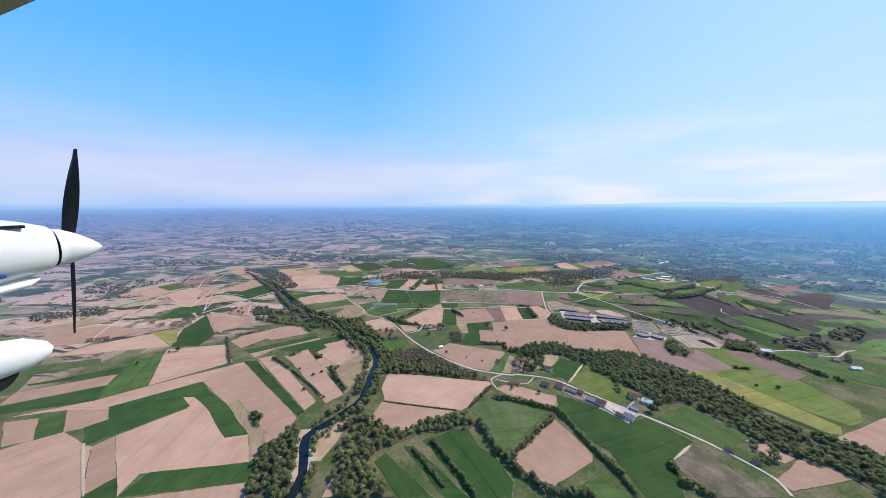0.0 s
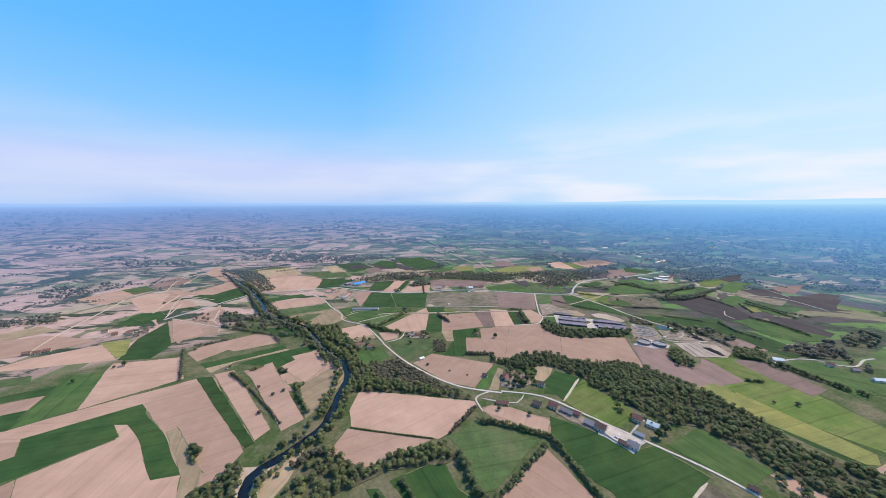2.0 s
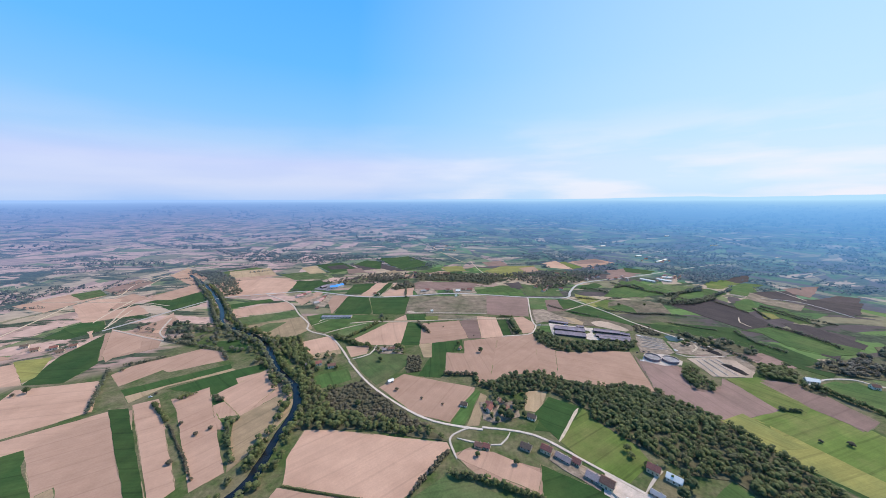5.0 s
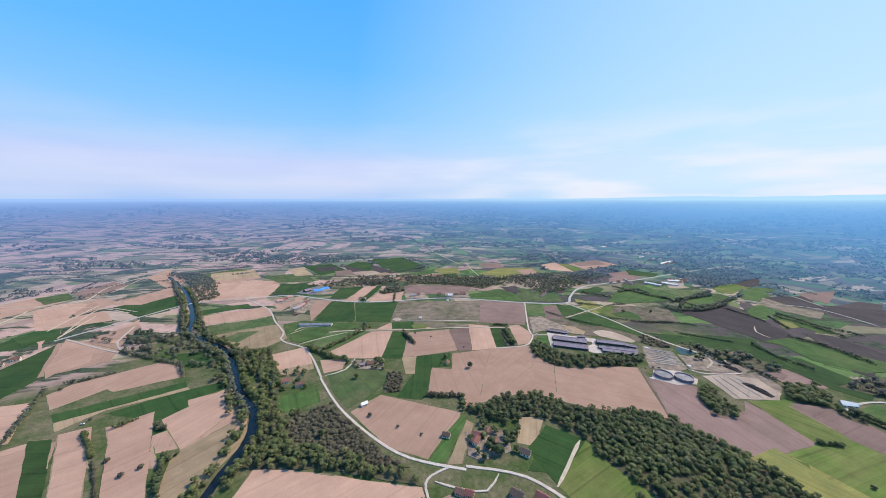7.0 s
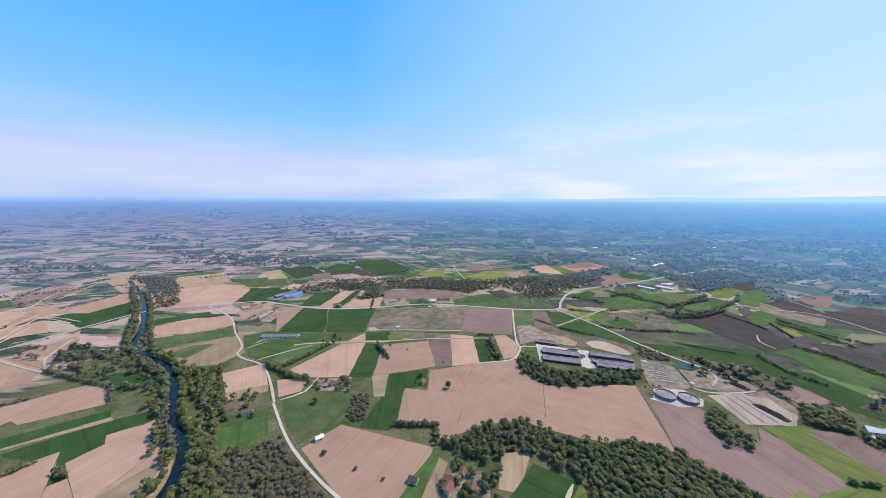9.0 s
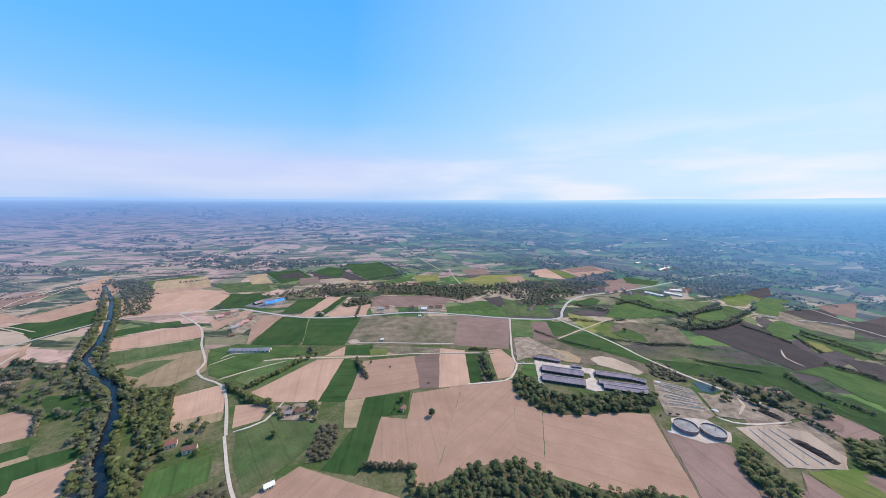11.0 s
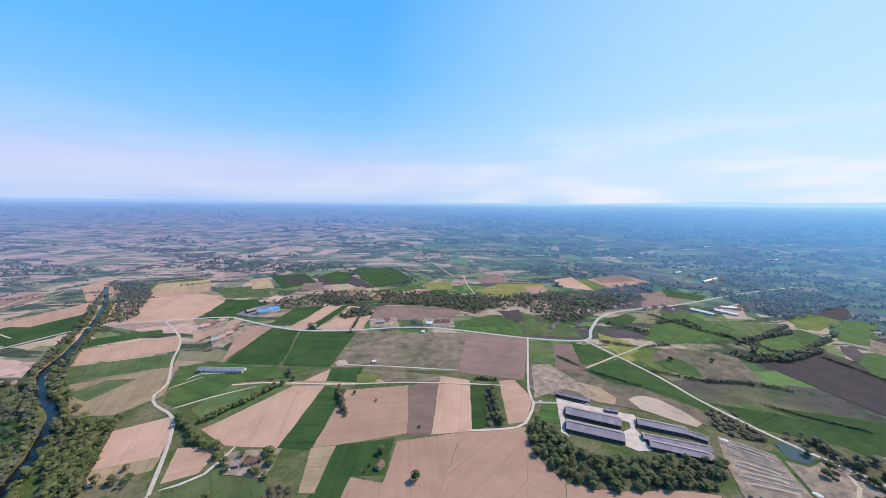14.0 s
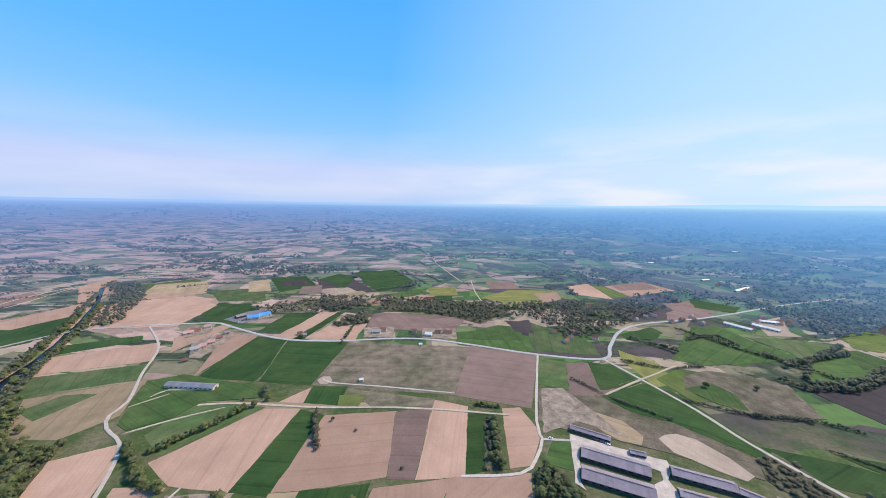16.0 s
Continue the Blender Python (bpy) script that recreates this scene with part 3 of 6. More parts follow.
# ---- fields ----
field('tan', (-387, 347), (-342, 399), (-368, 424), (-355, 426), (-321, 403), (-287, 371), (-257, 345), (-233, 350), (-207, 309), (-308, 295), (-305, 268))
field('tan', (-291, 266), (-191, 283), (-184, 266))
field('green', (-304, 267), (-298, 295), (-197, 309), (-193, 311), (-192, 284), (-283, 270))
field('green', (-339, 266), (-329, 290), (-305, 266))
field('tan', (-493, 325), (-476, 342), (-458, 355), (-407, 332), (-396, 330), (-339, 267), (-413, 267))
field('tan', (-396, 330), (-387, 347), (-329, 290), (-340, 269))
field('tan', (-501, 397), (-473, 425), (-425, 378), (-439, 363), (-458, 355))
field('tan', (-551, 372), (-516, 379), (-476, 342), (-499, 332))
field('meadow', (-515, 378), (-501, 397), (-458, 355), (-476, 342))
field('tan', (-561, 381), (-488, 417), (-429, 465), (-343, 529), (-315, 523), (-370, 466), (-448, 400), (-503, 397))
field('green', (-450, 403), (-370, 466), (-348, 443), (-287, 403), (-232, 352), (-257, 345), (-287, 371), (-323, 403), (-354, 424), (-368, 424), (-344, 403), (-405, 332), (-439, 363), (-425, 378))
field('meadow', (-549, 541), (-506, 553), (-449, 456), (-488, 417), (-503, 444))
field('green', (-599, 404), (-511, 456), (-488, 417), (-577, 387))
field('tan', (-621, 437), (-526, 488), (-511, 456), (-604, 407))
field('green', (-631, 459), (-538, 513), (-526, 488), (-625, 455))
field('grass', (-639, 433), (-702, 514), (-610, 541), (-586, 519), (-661, 494), (-621, 437))
field('tan', (-519, 578), (-427, 598), (-367, 529), (-445, 456), (-506, 553))
field('tan', (-370, 466), (-353, 507), (-318, 529), (-189, 380), (-194, 329), (-194, 316), (-230, 349), (-287, 403))
field('straw', (-294, 410), (-287, 418), (-212, 352), (-194, 316), (-208, 311), (-230, 349))
field('green', (-686, 754), (-694, 805), (-659, 843), (-609, 792), (-635, 747))
field('green', (-525, 592), (-569, 678), (-584, 769), (-483, 652), (-474, 596))
field('yellow', (-622, 661), (-580, 675), (-533, 613), (-534, 599), (-573, 606))
field('tan', (-683, 600), (-615, 653), (-528, 592), (-685, 554), (-702, 554))
field('tan', (-589, 775), (-486, 791), (-432, 705), (-489, 660))
field('green', (-669, 1002), (-597, 1053), (-530, 948), (-558, 900))
field('tan', (-417, 641), (-349, 698), (-305, 684), (-280, 656), (-346, 622), (-360, 629), (-385, 585), (-424, 616))
field('tan', (-501, 680), (-595, 794), (-458, 745), (-485, 731), (-461, 703), (-477, 679), (-474, 657))
field('tan', (-531, 780), (-535, 823), (-549, 891), (-510, 843), (-507, 809), (-481, 772))
field('green', (-372, 575), (-268, 642), (-256, 628), (-354, 561))
field('straw', (-353, 560), (-256, 628), (-247, 622), (-317, 580), (-335, 545))
field('green', (-311, 575), (-247, 622), (-215, 640), (-198, 626), (-231, 598), (-196, 557), (-224, 535), (-254, 564))
field('tan', (-231, 598), (-193, 620), (-139, 564), (-130, 546), (-159, 527), (-200, 511), (-224, 535), (-196, 557))
field('straw', (-172, 492), (-156, 525), (-127, 546), (-121, 515), (-125, 490))
field('tan', (-286, 550), (-254, 564), (-201, 511), (-181, 492), (-225, 494))
field('tan', (-320, 533), (-302, 540), (-247, 494), (-272, 495))
field('sand', (-653, 903), (-679, 949), (-608, 937), (-563, 900), (-581, 884))
field('green', (-668, 904), (-568, 856), (-641, 863))
field('green', (-622, 938), (-611, 1059), (-552, 996), (-556, 908))
field('green', (-351, 726), (-301, 734), (-263, 695), (-290, 680))
field('tan', (-714, 1025), (-687, 1131), (-622, 1072), (-644, 968))
field('tan', (-791, 974), (-786, 1052), (-710, 1014), (-704, 914))
field('tan', (-676, 1292), (-575, 1356), (-515, 1286), (-627, 1250))
field('tan', (-617, 1160), (-424, 1223), (-387, 1168), (-373, 1076), (-495, 1006))
field('green', (-360, 1090), (-387, 1185), (-304, 1182), (-282, 1087))
field('green', (-461, 941), (-377, 990), (-357, 968), (-433, 912))
field('tan', (-430, 903), (-321, 966), (-273, 906), (-389, 853))
field('grass', (-390, 846), (-265, 897), (-240, 855), (-355, 804))
field('straw', (-330, 803), (-231, 855), (-191, 785), (-212, 746), (-268, 743))
field('grass', (-306, 783), (-294, 814), (-259, 820), (-271, 770))
field('tan', (-185, 720), (-138, 748), (-109, 689), (-154, 670))
field('straw', (-153, 669), (-108, 688), (-102, 672), (-144, 651))
field('meadow', (-124, 599), (-77, 621), (-64, 591), (-97, 572), (-112, 577))
field('tan', (-312, 987), (-270, 1059), (-253, 1045), (-271, 934))
field('brown', (-8, 1137), (9, 1153), (188, 1147), (171, 1056), (5, 1062))
field('meadow', (175, 1056), (303, 1094), (304, 987), (178, 1004))
field('dark', (275, 1127), (324, 1125), (309, 1051), (295, 1060))
field('grass', (324, 1125), (410, 1033), (406, 983), (310, 992), (309, 1051))
field('green', (-171, 868), (-177, 1005), (-119, 998), (-88, 882), (-90, 865))
field('green', (-82, 865), (-115, 998), (-7, 994), (-9, 862))
field('tan', (-177, 869), (-176, 1003), (-220, 1012), (-215, 962))
field('fallow', (-9, 862), (-7, 994), (200, 996), (178, 855))
field('brown', (178, 855), (200, 996), (305, 976), (267, 836))
field('green', (-189, 1030), (-188, 1128), (-114, 1141), (-123, 1040))
field('tan', (-144, 1009), (-122, 1142), (-84, 1147), (-113, 1003))
field('green', (-109, 1003), (-87, 1147), (-71, 1146), (-90, 1002))
field('tan', (-84, 1007), (-62, 1146), (-6, 1121), (-1, 1003))
field('tan', (-95, 726), (-42, 805), (-8, 854), (1, 817), (-3, 703), (-55, 705))
field('straw', (-122, 817), (-43, 821), (106, 833), (106, 823), (-40, 809))
field('grass', (-132, 759), (-121, 815), (-41, 812), (-94, 736))
field('green', (-3, 703), (2, 810), (34, 802), (33, 716), (30, 702))
field('tan', (32, 702), (34, 802), (111, 816), (121, 728))
field('brown', (112, 813), (151, 833), (146, 727), (122, 726))
field('tan', (153, 841), (193, 831), (189, 731), (147, 727))
field('green', (193, 817), (218, 823), (207, 741), (190, 734))
field('grass', (218, 823), (232, 830), (230, 745), (207, 741))
field('tan', (233, 830), (254, 834), (267, 793), (249, 750), (230, 745))
field('green', (-5, 859), (38, 861), (41, 822), (0, 824))
field('fallow', (38, 857), (152, 844), (151, 832), (85, 821))
field('tan', (112, 713), (177, 729), (159, 647), (136, 576), (119, 579), (116, 599), (73, 603), (78, 670), (109, 664))
field('tan', (178, 729), (248, 739), (217, 604), (206, 601), (171, 597), (153, 578), (137, 576))
field('tan', (249, 739), (265, 667), (239, 585), (216, 598))
field('green', (53, 706), (108, 718), (107, 673), (78, 670), (73, 603), (66, 592), (34, 599), (53, 655))
field('straw', (30, 702), (53, 706), (53, 655), (40, 655))
field('grass', (-49, 608), (-74, 656), (-43, 678), (12, 660), (21, 645), (3, 612), (-24, 577))
field('tan', (-98, 698), (-58, 701), (-58, 671), (-80, 660))
field('tan', (-18, 569), (13, 602), (112, 564), (106, 535), (95, 531), (75, 496), (34, 513))
field('meadow', (96, 531), (114, 559), (119, 554), (93, 492), (77, 491))
field('straw', (119, 550), (126, 543), (109, 490), (95, 489))
field('straw', (182, 552), (210, 553), (186, 510), (170, 515))
field('green', (206, 537), (232, 512), (200, 477), (171, 479))
field('tan', (266, 667), (326, 669), (389, 660), (354, 545), (332, 556), (275, 568), (240, 585))
field('brown', (392, 654), (389, 627), (439, 608), (427, 547), (466, 561), (480, 503), (392, 484), (378, 488), (374, 523), (356, 545))
field('meadow', (484, 571), (528, 564), (526, 498), (481, 467), (441, 468), (480, 503))
field('yellow', (379, 480), (437, 490), (428, 469), (378, 471))
field('brown', (518, 564), (561, 562), (559, 520), (529, 499))
field('brown', (572, 696), (601, 690), (616, 602), (577, 590), (556, 656))
field('dark', (643, 909), (777, 947), (785, 866), (749, 775), (791, 678), (766, 661), (726, 727), (675, 740), (674, 821))
field('dark', (973, 907), (1137, 956), (1165, 932), (980, 806))
field('dark', (941, 1000), (1067, 1009), (985, 917), (897, 931))
field('green', (450, 800), (546, 770), (622, 731), (628, 661), (605, 650), (560, 722), (477, 754))
field('meadow', (720, 750), (757, 726), (748, 648), (715, 626), (682, 659))
field('meadow', (834, 874), (880, 854), (856, 785), (817, 772), (813, 831))
field('meadow', (829, 923), (876, 932), (827, 874), (776, 858))
field('meadow', (907, 1028), (1013, 1068), (957, 1000), (881, 990))
field('meadow', (540, 1003), (658, 1146), (685, 1051), (714, 1022), (609, 964))
field('meadow', (679, 950), (834, 1045), (866, 990), (692, 908))
field('grass', (903, 1103), (1015, 1133), (930, 1056), (880, 1058))
field('green', (620, 699), (667, 678), (674, 613), (633, 608), (609, 654))
field('grass', (470, 958), (545, 934), (588, 874), (589, 840), (514, 843), (481, 896))
field('fallow', (532, 924), (609, 931), (601, 856), (532, 850))
field('green', (427, 871), (456, 888), (485, 772), (446, 793), (403, 823))
field('meadow', (314, 963), (344, 964), (330, 891), (297, 881))
field('brown', (344, 948), (383, 954), (384, 875), (338, 865))
field('green', (385, 949), (409, 955), (427, 904), (392, 884))
field('yellow', (445, 1006), (483, 958), (476, 905), (440, 895), (434, 967))
field('meadow', (278, 782), (295, 783), (286, 747), (263, 754))
field('yellow', (236, 1299), (428, 1373), (457, 1328), (316, 1221))
field('yellow', (86, 1390), (165, 1395), (173, 1314), (109, 1298))
field('green', (-183, 1598), (-58, 1606), (34, 1388), (-113, 1417))
field('tan', (-643, 1130), (-497, 1233), (-421, 1211), (-375, 1047), (-506, 1026))
field('grass', (-732, 1312), (-637, 1412), (-558, 1356), (-653, 1254))
field('green', (-416, 1441), (-327, 1490), (-240, 1373), (-301, 1290))
field('dark', (-271, 1449), (-166, 1472), (-103, 1380), (-209, 1339))
field('tan', (616, 1458), (771, 1508), (798, 1429), (636, 1350))
field('meadow', (-46, 1284), (72, 1354), (89, 1262), (-1, 1216))
field('grass', (-486, 1280), (-372, 1331), (-293, 1217), (-396, 1197))
field('tan', (-88, 491), (69, 463), (72, 454), (36, 405), (22, 395), (-80, 416), (-90, 446))
field('tan', (-84, 412), (14, 392), (-29, 370), (-54, 354), (-95, 371))
field('tan', (78, 446), (96, 454), (159, 426), (151, 398), (98, 422))
field('tan', (69, 311), (139, 379), (161, 319), (156, 308), (103, 276))
field('grass', (35, 395), (72, 422), (132, 388), (75, 328), (57, 324), (46, 382))
field('green', (-23, 338), (27, 364), (40, 328), (55, 315), (68, 283), (62, 266), (24, 266), (14, 287), (-16, 329))
field('green', (-44, 329), (-33, 329), (23, 266), (1, 266))
field('green', (-72, 307), (-63, 320), (-10, 266), (-42, 267))
field('meadow', (108, 266), (149, 287), (174, 265))
field('tan', (-112, 267), (-110, 286), (-86, 267))
field('straw', (-138, 311), (-153, 349), (-123, 380), (-124, 339), (-131, 311))
field('green', (178, 505), (208, 538), (240, 515), (193, 462))
field('green', (162, 430), (200, 404), (233, 370), (259, 378), (285, 337), (243, 310), (224, 266), (189, 266), (184, 323), (165, 343), (152, 388))
field('olive', (193, 462), (241, 512), (269, 462), (269, 429), (235, 408), (211, 429))
field('meadow', (275, 378), (330, 404), (351, 342), (311, 323))
field('fallow', (240, 306), (280, 328), (310, 266), (253, 266), (244, 294))
field('tan', (348, 337), (362, 337), (380, 314), (358, 306), (349, 316))
field('tan', (329, 284), (384, 312), (410, 305), (401, 284), (332, 272))
field('olive', (404, 489), (498, 560), (544, 548), (547, 393), (520, 369), (498, 363))
field('yellow', (394, 486), (433, 496), (484, 362), (469, 348), (452, 351), (412, 428))
field('green', (404, 436), (460, 344), (443, 352))
field('brown', (541, 560), (572, 554), (573, 479), (534, 465))
field('tan', (457, 342), (563, 377), (476, 314))
field('meadow', (599, 547), (628, 553), (654, 469), (595, 461))
field('green', (-348, 531), (-325, 532), (-183, 393), (-190, 384), (-262, 451))
field('tan', (-326, 539), (-303, 551), (-177, 415), (-185, 397))
field('tan', (-282, 550), (-255, 576), (-145, 432), (-162, 411))
field('tan', (-233, 562), (-197, 628), (-158, 588), (-176, 514))
field('straw', (-180, 508), (-144, 561), (-126, 474), (-142, 432))
field('sand', (-6, 874), (-3, 882), (5, 883), (11, 875), (9, 867), (1, 866))
field('tan', (-580, 741), (-841, 950), (-835, 1005), (-769, 1003), (-669, 828))
field('tan', (-861, 1279), (-894, 1404), (-707, 1237), (-656, 1114))
field('tan', (-655, 1235), (-590, 1323), (-484, 1265), (-574, 1168))
field('tan', (-850, 662), (-767, 698), (-642, 675), (-699, 614), (-764, 586))
field('tan', (-985, 951), (-950, 1064), (-849, 1043), (-855, 902))
field('tan', (-738, 857), (-681, 949), (-602, 885), (-676, 843))
field('straw', (-906, 680), (-842, 748), (-776, 727), (-833, 676))
field('tan', (21, 1259), (77, 1309), (172, 1266), (87, 1200))
field('brown', (685, 1292), (784, 1326), (787, 1243), (667, 1190))
field('green', (619, 662), (653, 644), (658, 587), (633, 571), (616, 602))
field('dark', (719, 658), (737, 641), (710, 623), (701, 638))
field('green', (-195, 1563), (-60, 1632), (41, 1446), (-42, 1323))
field('dark', (-229, 1453), (-162, 1469), (-49, 1323), (-84, 1307))
field('yellow', (88, 1368), (147, 1401), (158, 1317), (107, 1300))
field('green', (96, 1288), (159, 1306), (161, 1227), (109, 1212))
field('tan', (-45, 1253), (13, 1285), (28, 1213), (-32, 1207))
field('tan', (19, 1269), (56, 1289), (69, 1208), (33, 1200))
field('brown', (-5, 1096), (28, 1151), (118, 1124), (200, 1150), (177, 1091), (103, 1061), (16, 1061))
field('yellow', (232, 1292), (316, 1381), (453, 1390), (366, 1222), (307, 1265))
field('tan', (381, 1352), (447, 1371), (438, 1304), (390, 1264))
field('brown', (259, 1472), (341, 1497), (351, 1398), (269, 1389))
field('straw', (-454, 1388), (-418, 1431), (-332, 1303), (-384, 1286))
field('dark', (-363, 1414), (-307, 1444), (-264, 1375), (-329, 1354))
field('brown', (-271, 1354), (-224, 1379), (-190, 1301), (-243, 1284))
field('green', (-264, 1449), (-235, 1539), (-164, 1503), (-148, 1355))
field('straw', (-190, 1237), (-91, 1330), (-67, 1303), (-166, 1216))
field('meadow', (183, 1049), (255, 1099), (298, 1094), (293, 1031), (186, 1029))
field('dark', (283, 1117), (324, 1138), (320, 1067), (286, 1070))
field('meadow', (514, 978), (612, 1095), (703, 1148), (704, 1076), (720, 1020), (681, 987), (554, 963))
field('green', (484, 1077), (558, 1118), (565, 1090), (536, 1061), (481, 1051))
field('meadow', (686, 966), (810, 1039), (854, 1038), (853, 1002), (819, 974))
field('meadow', (892, 1094), (965, 1128), (972, 1101), (922, 1060), (872, 1062))
field('brown', (647, 1213), (715, 1262), (750, 1204), (680, 1172), (618, 1156))
field('olive', (555, 1434), (604, 1474), (627, 1351), (581, 1329))
field('tan', (500, 1441), (574, 1486), (576, 1318), (495, 1353))
field('brown', (639, 1478), (768, 1531), (762, 1444), (641, 1411))
field('green', (780, 1340), (855, 1276), (805, 1229), (743, 1264))
field('sand', (801, 1167), (885, 1210), (818, 1114), (820, 1095), (759, 1095))
field('grass', (709, 1082), (819, 1074), (839, 1041), (713, 986), (730, 1021))
field('dark', (640, 898), (779, 912), (775, 868), (756, 772), (681, 743), (665, 781))
field('dark', (783, 777), (806, 751), (845, 704), (780, 659), (761, 707))
field('meadow', (823, 923), (849, 922), (811, 860), (776, 851), (792, 885))
field('meadow', (811, 860), (853, 859), (848, 775), (831, 770), (808, 818))
field('meadow', (666, 743), (724, 753), (732, 669), (739, 635), (687, 671), (697, 720))
field('green', (547, 784), (662, 755), (624, 655), (640, 639), (609, 702))
field('meadow', (864, 987), (993, 1078), (998, 1044), (898, 963))
field('dark', (999, 938), (1117, 893), (1000, 812), (959, 862))
field('meadow', (658, 920), (727, 992), (813, 1013), (747, 925))
field('fallow', (513, 913), (622, 917), (602, 857), (508, 844))
field('brown', (563, 693), (590, 683), (607, 640), (564, 657))
field('grass', (883, 1094), (1012, 1140), (996, 1090), (865, 1037))
field('tan', (-620, 1177), (-484, 1220), (-381, 1168), (-357, 1038), (-496, 1009))
field('straw', (-688, 1330), (-576, 1390), (-499, 1281), (-627, 1225))
field('green', (-334, 1052), (-344, 1180), (-271, 1165), (-256, 1059))
field('green', (-681, 972), (-605, 1061), (-526, 967), (-575, 912))
field('tan', (-552, 794), (-530, 862), (-506, 846), (-485, 799), (-527, 774))
field('tan', (-702, 994), (-688, 1147), (-610, 1087), (-633, 992))
field('brown', (-906, 1097), (-918, 1221), (-834, 1184), (-820, 1043))
field('grass', (-952, 1048), (-921, 1098), (-849, 1044), (-868, 999))
field('green', (-698, 799), (-694, 830), (-660, 837), (-625, 796), (-642, 769))
field('brown', (390, 634), (436, 609), (435, 594), (409, 548), (421, 544), (448, 550), (472, 575), (479, 548), (482, 526), (481, 504), (419, 489), (362, 491), (358, 514), (358, 547))
field('olive', (479, 573), (531, 575), (528, 511), (492, 487), (481, 504))
field('brown', (525, 569), (559, 560), (566, 536), (530, 512))
field('meadow', (469, 711), (511, 713), (536, 670), (526, 662), (479, 673))
field('tan', (118, 447), (158, 421), (148, 401), (80, 442), (88, 451))
field('fallow', (286, 876), (316, 869), (357, 866), (368, 852), (385, 829), (417, 820), (438, 800), (464, 772), (448, 748), (384, 776), (367, 782), (338, 792), (296, 801), (272, 813))
field('grass', (302, 963), (342, 954), (324, 879), (289, 889))
field('brown', (343, 949), (372, 955), (365, 882), (351, 868), (322, 866))
field('green', (377, 957), (394, 953), (421, 912), (374, 883), (365, 882))
field('green', (364, 867), (400, 885), (434, 901), (449, 862), (476, 792), (479, 778), (467, 775), (444, 809), (424, 823), (383, 837), (369, 856))
field('straw', (314, 822), (326, 830), (340, 831), (362, 819), (372, 797), (364, 784), (346, 789), (331, 808))
field('sand', (388, 793), (398, 799), (410, 801), (424, 794), (437, 773), (443, 752), (432, 746), (416, 757), (403, 768), (392, 775))
field('olive', (456, 915), (502, 945), (505, 937), (479, 892), (486, 867), (469, 861))
field('fallow', (496, 924), (540, 944), (593, 932), (610, 903), (597, 854), (596, 842), (552, 834), (516, 841), (503, 863), (477, 889))
field('meadow', (479, 892), (523, 909), (532, 883), (521, 850), (496, 862))
field('olive', (37, 841), (66, 845), (64, 823), (42, 822))
field('brown', (571, 704), (593, 707), (592, 633), (575, 622), (564, 652))
field('brown', (519, 562), (564, 560), (566, 525), (532, 502), (524, 525))
field('olive', (381, 481), (424, 491), (440, 478), (432, 468), (375, 470))
field('brown', (515, 684), (519, 677), (540, 642), (529, 638), (489, 639), (496, 655))
field('meadow', (797, 899), (858, 938), (875, 937), (823, 875), (794, 853), (770, 858))
field('yellow', (804, 849), (821, 829), (809, 805), (774, 800))
field('meadow', (918, 1046), (1013, 1095), (1051, 1073), (956, 1016), (903, 976), (885, 1010))
field('olive', (910, 1114), (998, 1142), (999, 1095), (886, 1035), (858, 1047))
field('dark', (990, 1132), (1084, 1193), (1124, 1193), (1048, 1117), (994, 1095))
field('fallow', (932, 995), (936, 923), (957, 884), (903, 847), (875, 893), (874, 946))
field('brown', (1064, 1029), (1199, 1050), (1043, 943), (1037, 980))
field('meadow', (695, 748), (741, 756), (760, 705), (801, 662), (761, 639), (714, 635), (681, 674))
field('dark', (791, 776), (822, 760), (822, 670), (795, 655), (777, 682), (757, 720))
field('brown', (527, 569), (552, 557), (573, 540), (570, 477), (539, 465), (524, 506))
field('meadow', (596, 553), (626, 560), (639, 546), (660, 494), (622, 467), (602, 503))
field('yellow', (399, 487), (429, 497), (444, 443), (409, 443), (388, 474))
field('meadow', (-226, 852), (-192, 871), (-87, 854), (-57, 829), (-122, 816), (-130, 786), (-158, 764), (-176, 772), (-198, 808))
field('meadow', (593, 547), (652, 557), (678, 491), (690, 440), (655, 445), (636, 461), (621, 509))

# ---- roads and water ----
road(5.4, 'asphalt', (-607, 785), (-576, 863), (-535, 967), (-501, 1005), (-392, 1045))
road(5.4, 'asphalt', (-409, 1036), (-302, 1060), (-257, 1046), (-142, 1002), (-43, 997), (115, 1021), (308, 977), (406, 971), (438, 1020), (488, 1091), (558, 1138), (723, 1192), (1015, 1320), (1321, 1427), (1617, 1538))
road(4, 'gravel', (406, 969), (436, 904), (460, 846), (475, 794), (497, 744), (518, 709), (541, 674))
road(3, 'gravel', (306, 975), (268, 812), (268, 785), (255, 756), (238, 739), (186, 732))
road(3.2, 'gravel', (268, 784), (297, 784))
road(3.2, 'gravel', (-404, 1030), (-308, 951), (-252, 870), (-207, 810), (-201, 784), (-181, 764), (-145, 745), (-116, 709), (-80, 647))
road(3, 'gravel', (-81, 646), (-36, 580), (15, 527), (57, 497), (112, 481))
road(3, 'gravel', (112, 485), (167, 471), (211, 429), (255, 384), (295, 342), (316, 310), (328, 286), (324, 266))
road(2.8, 'gravel', (-591, 790), (-447, 736), (-486, 776), (-524, 853))
road(2.4, 'gravel', (-2, 879), (14, 869), (86, 865), (177, 858))
road(2.4, 'sand', (-195, 799), (-172, 828))
road(2.4, 'sand', (-879, 980), (-806, 1025), (-867, 1150), (-879, 1279), (-831, 1316))
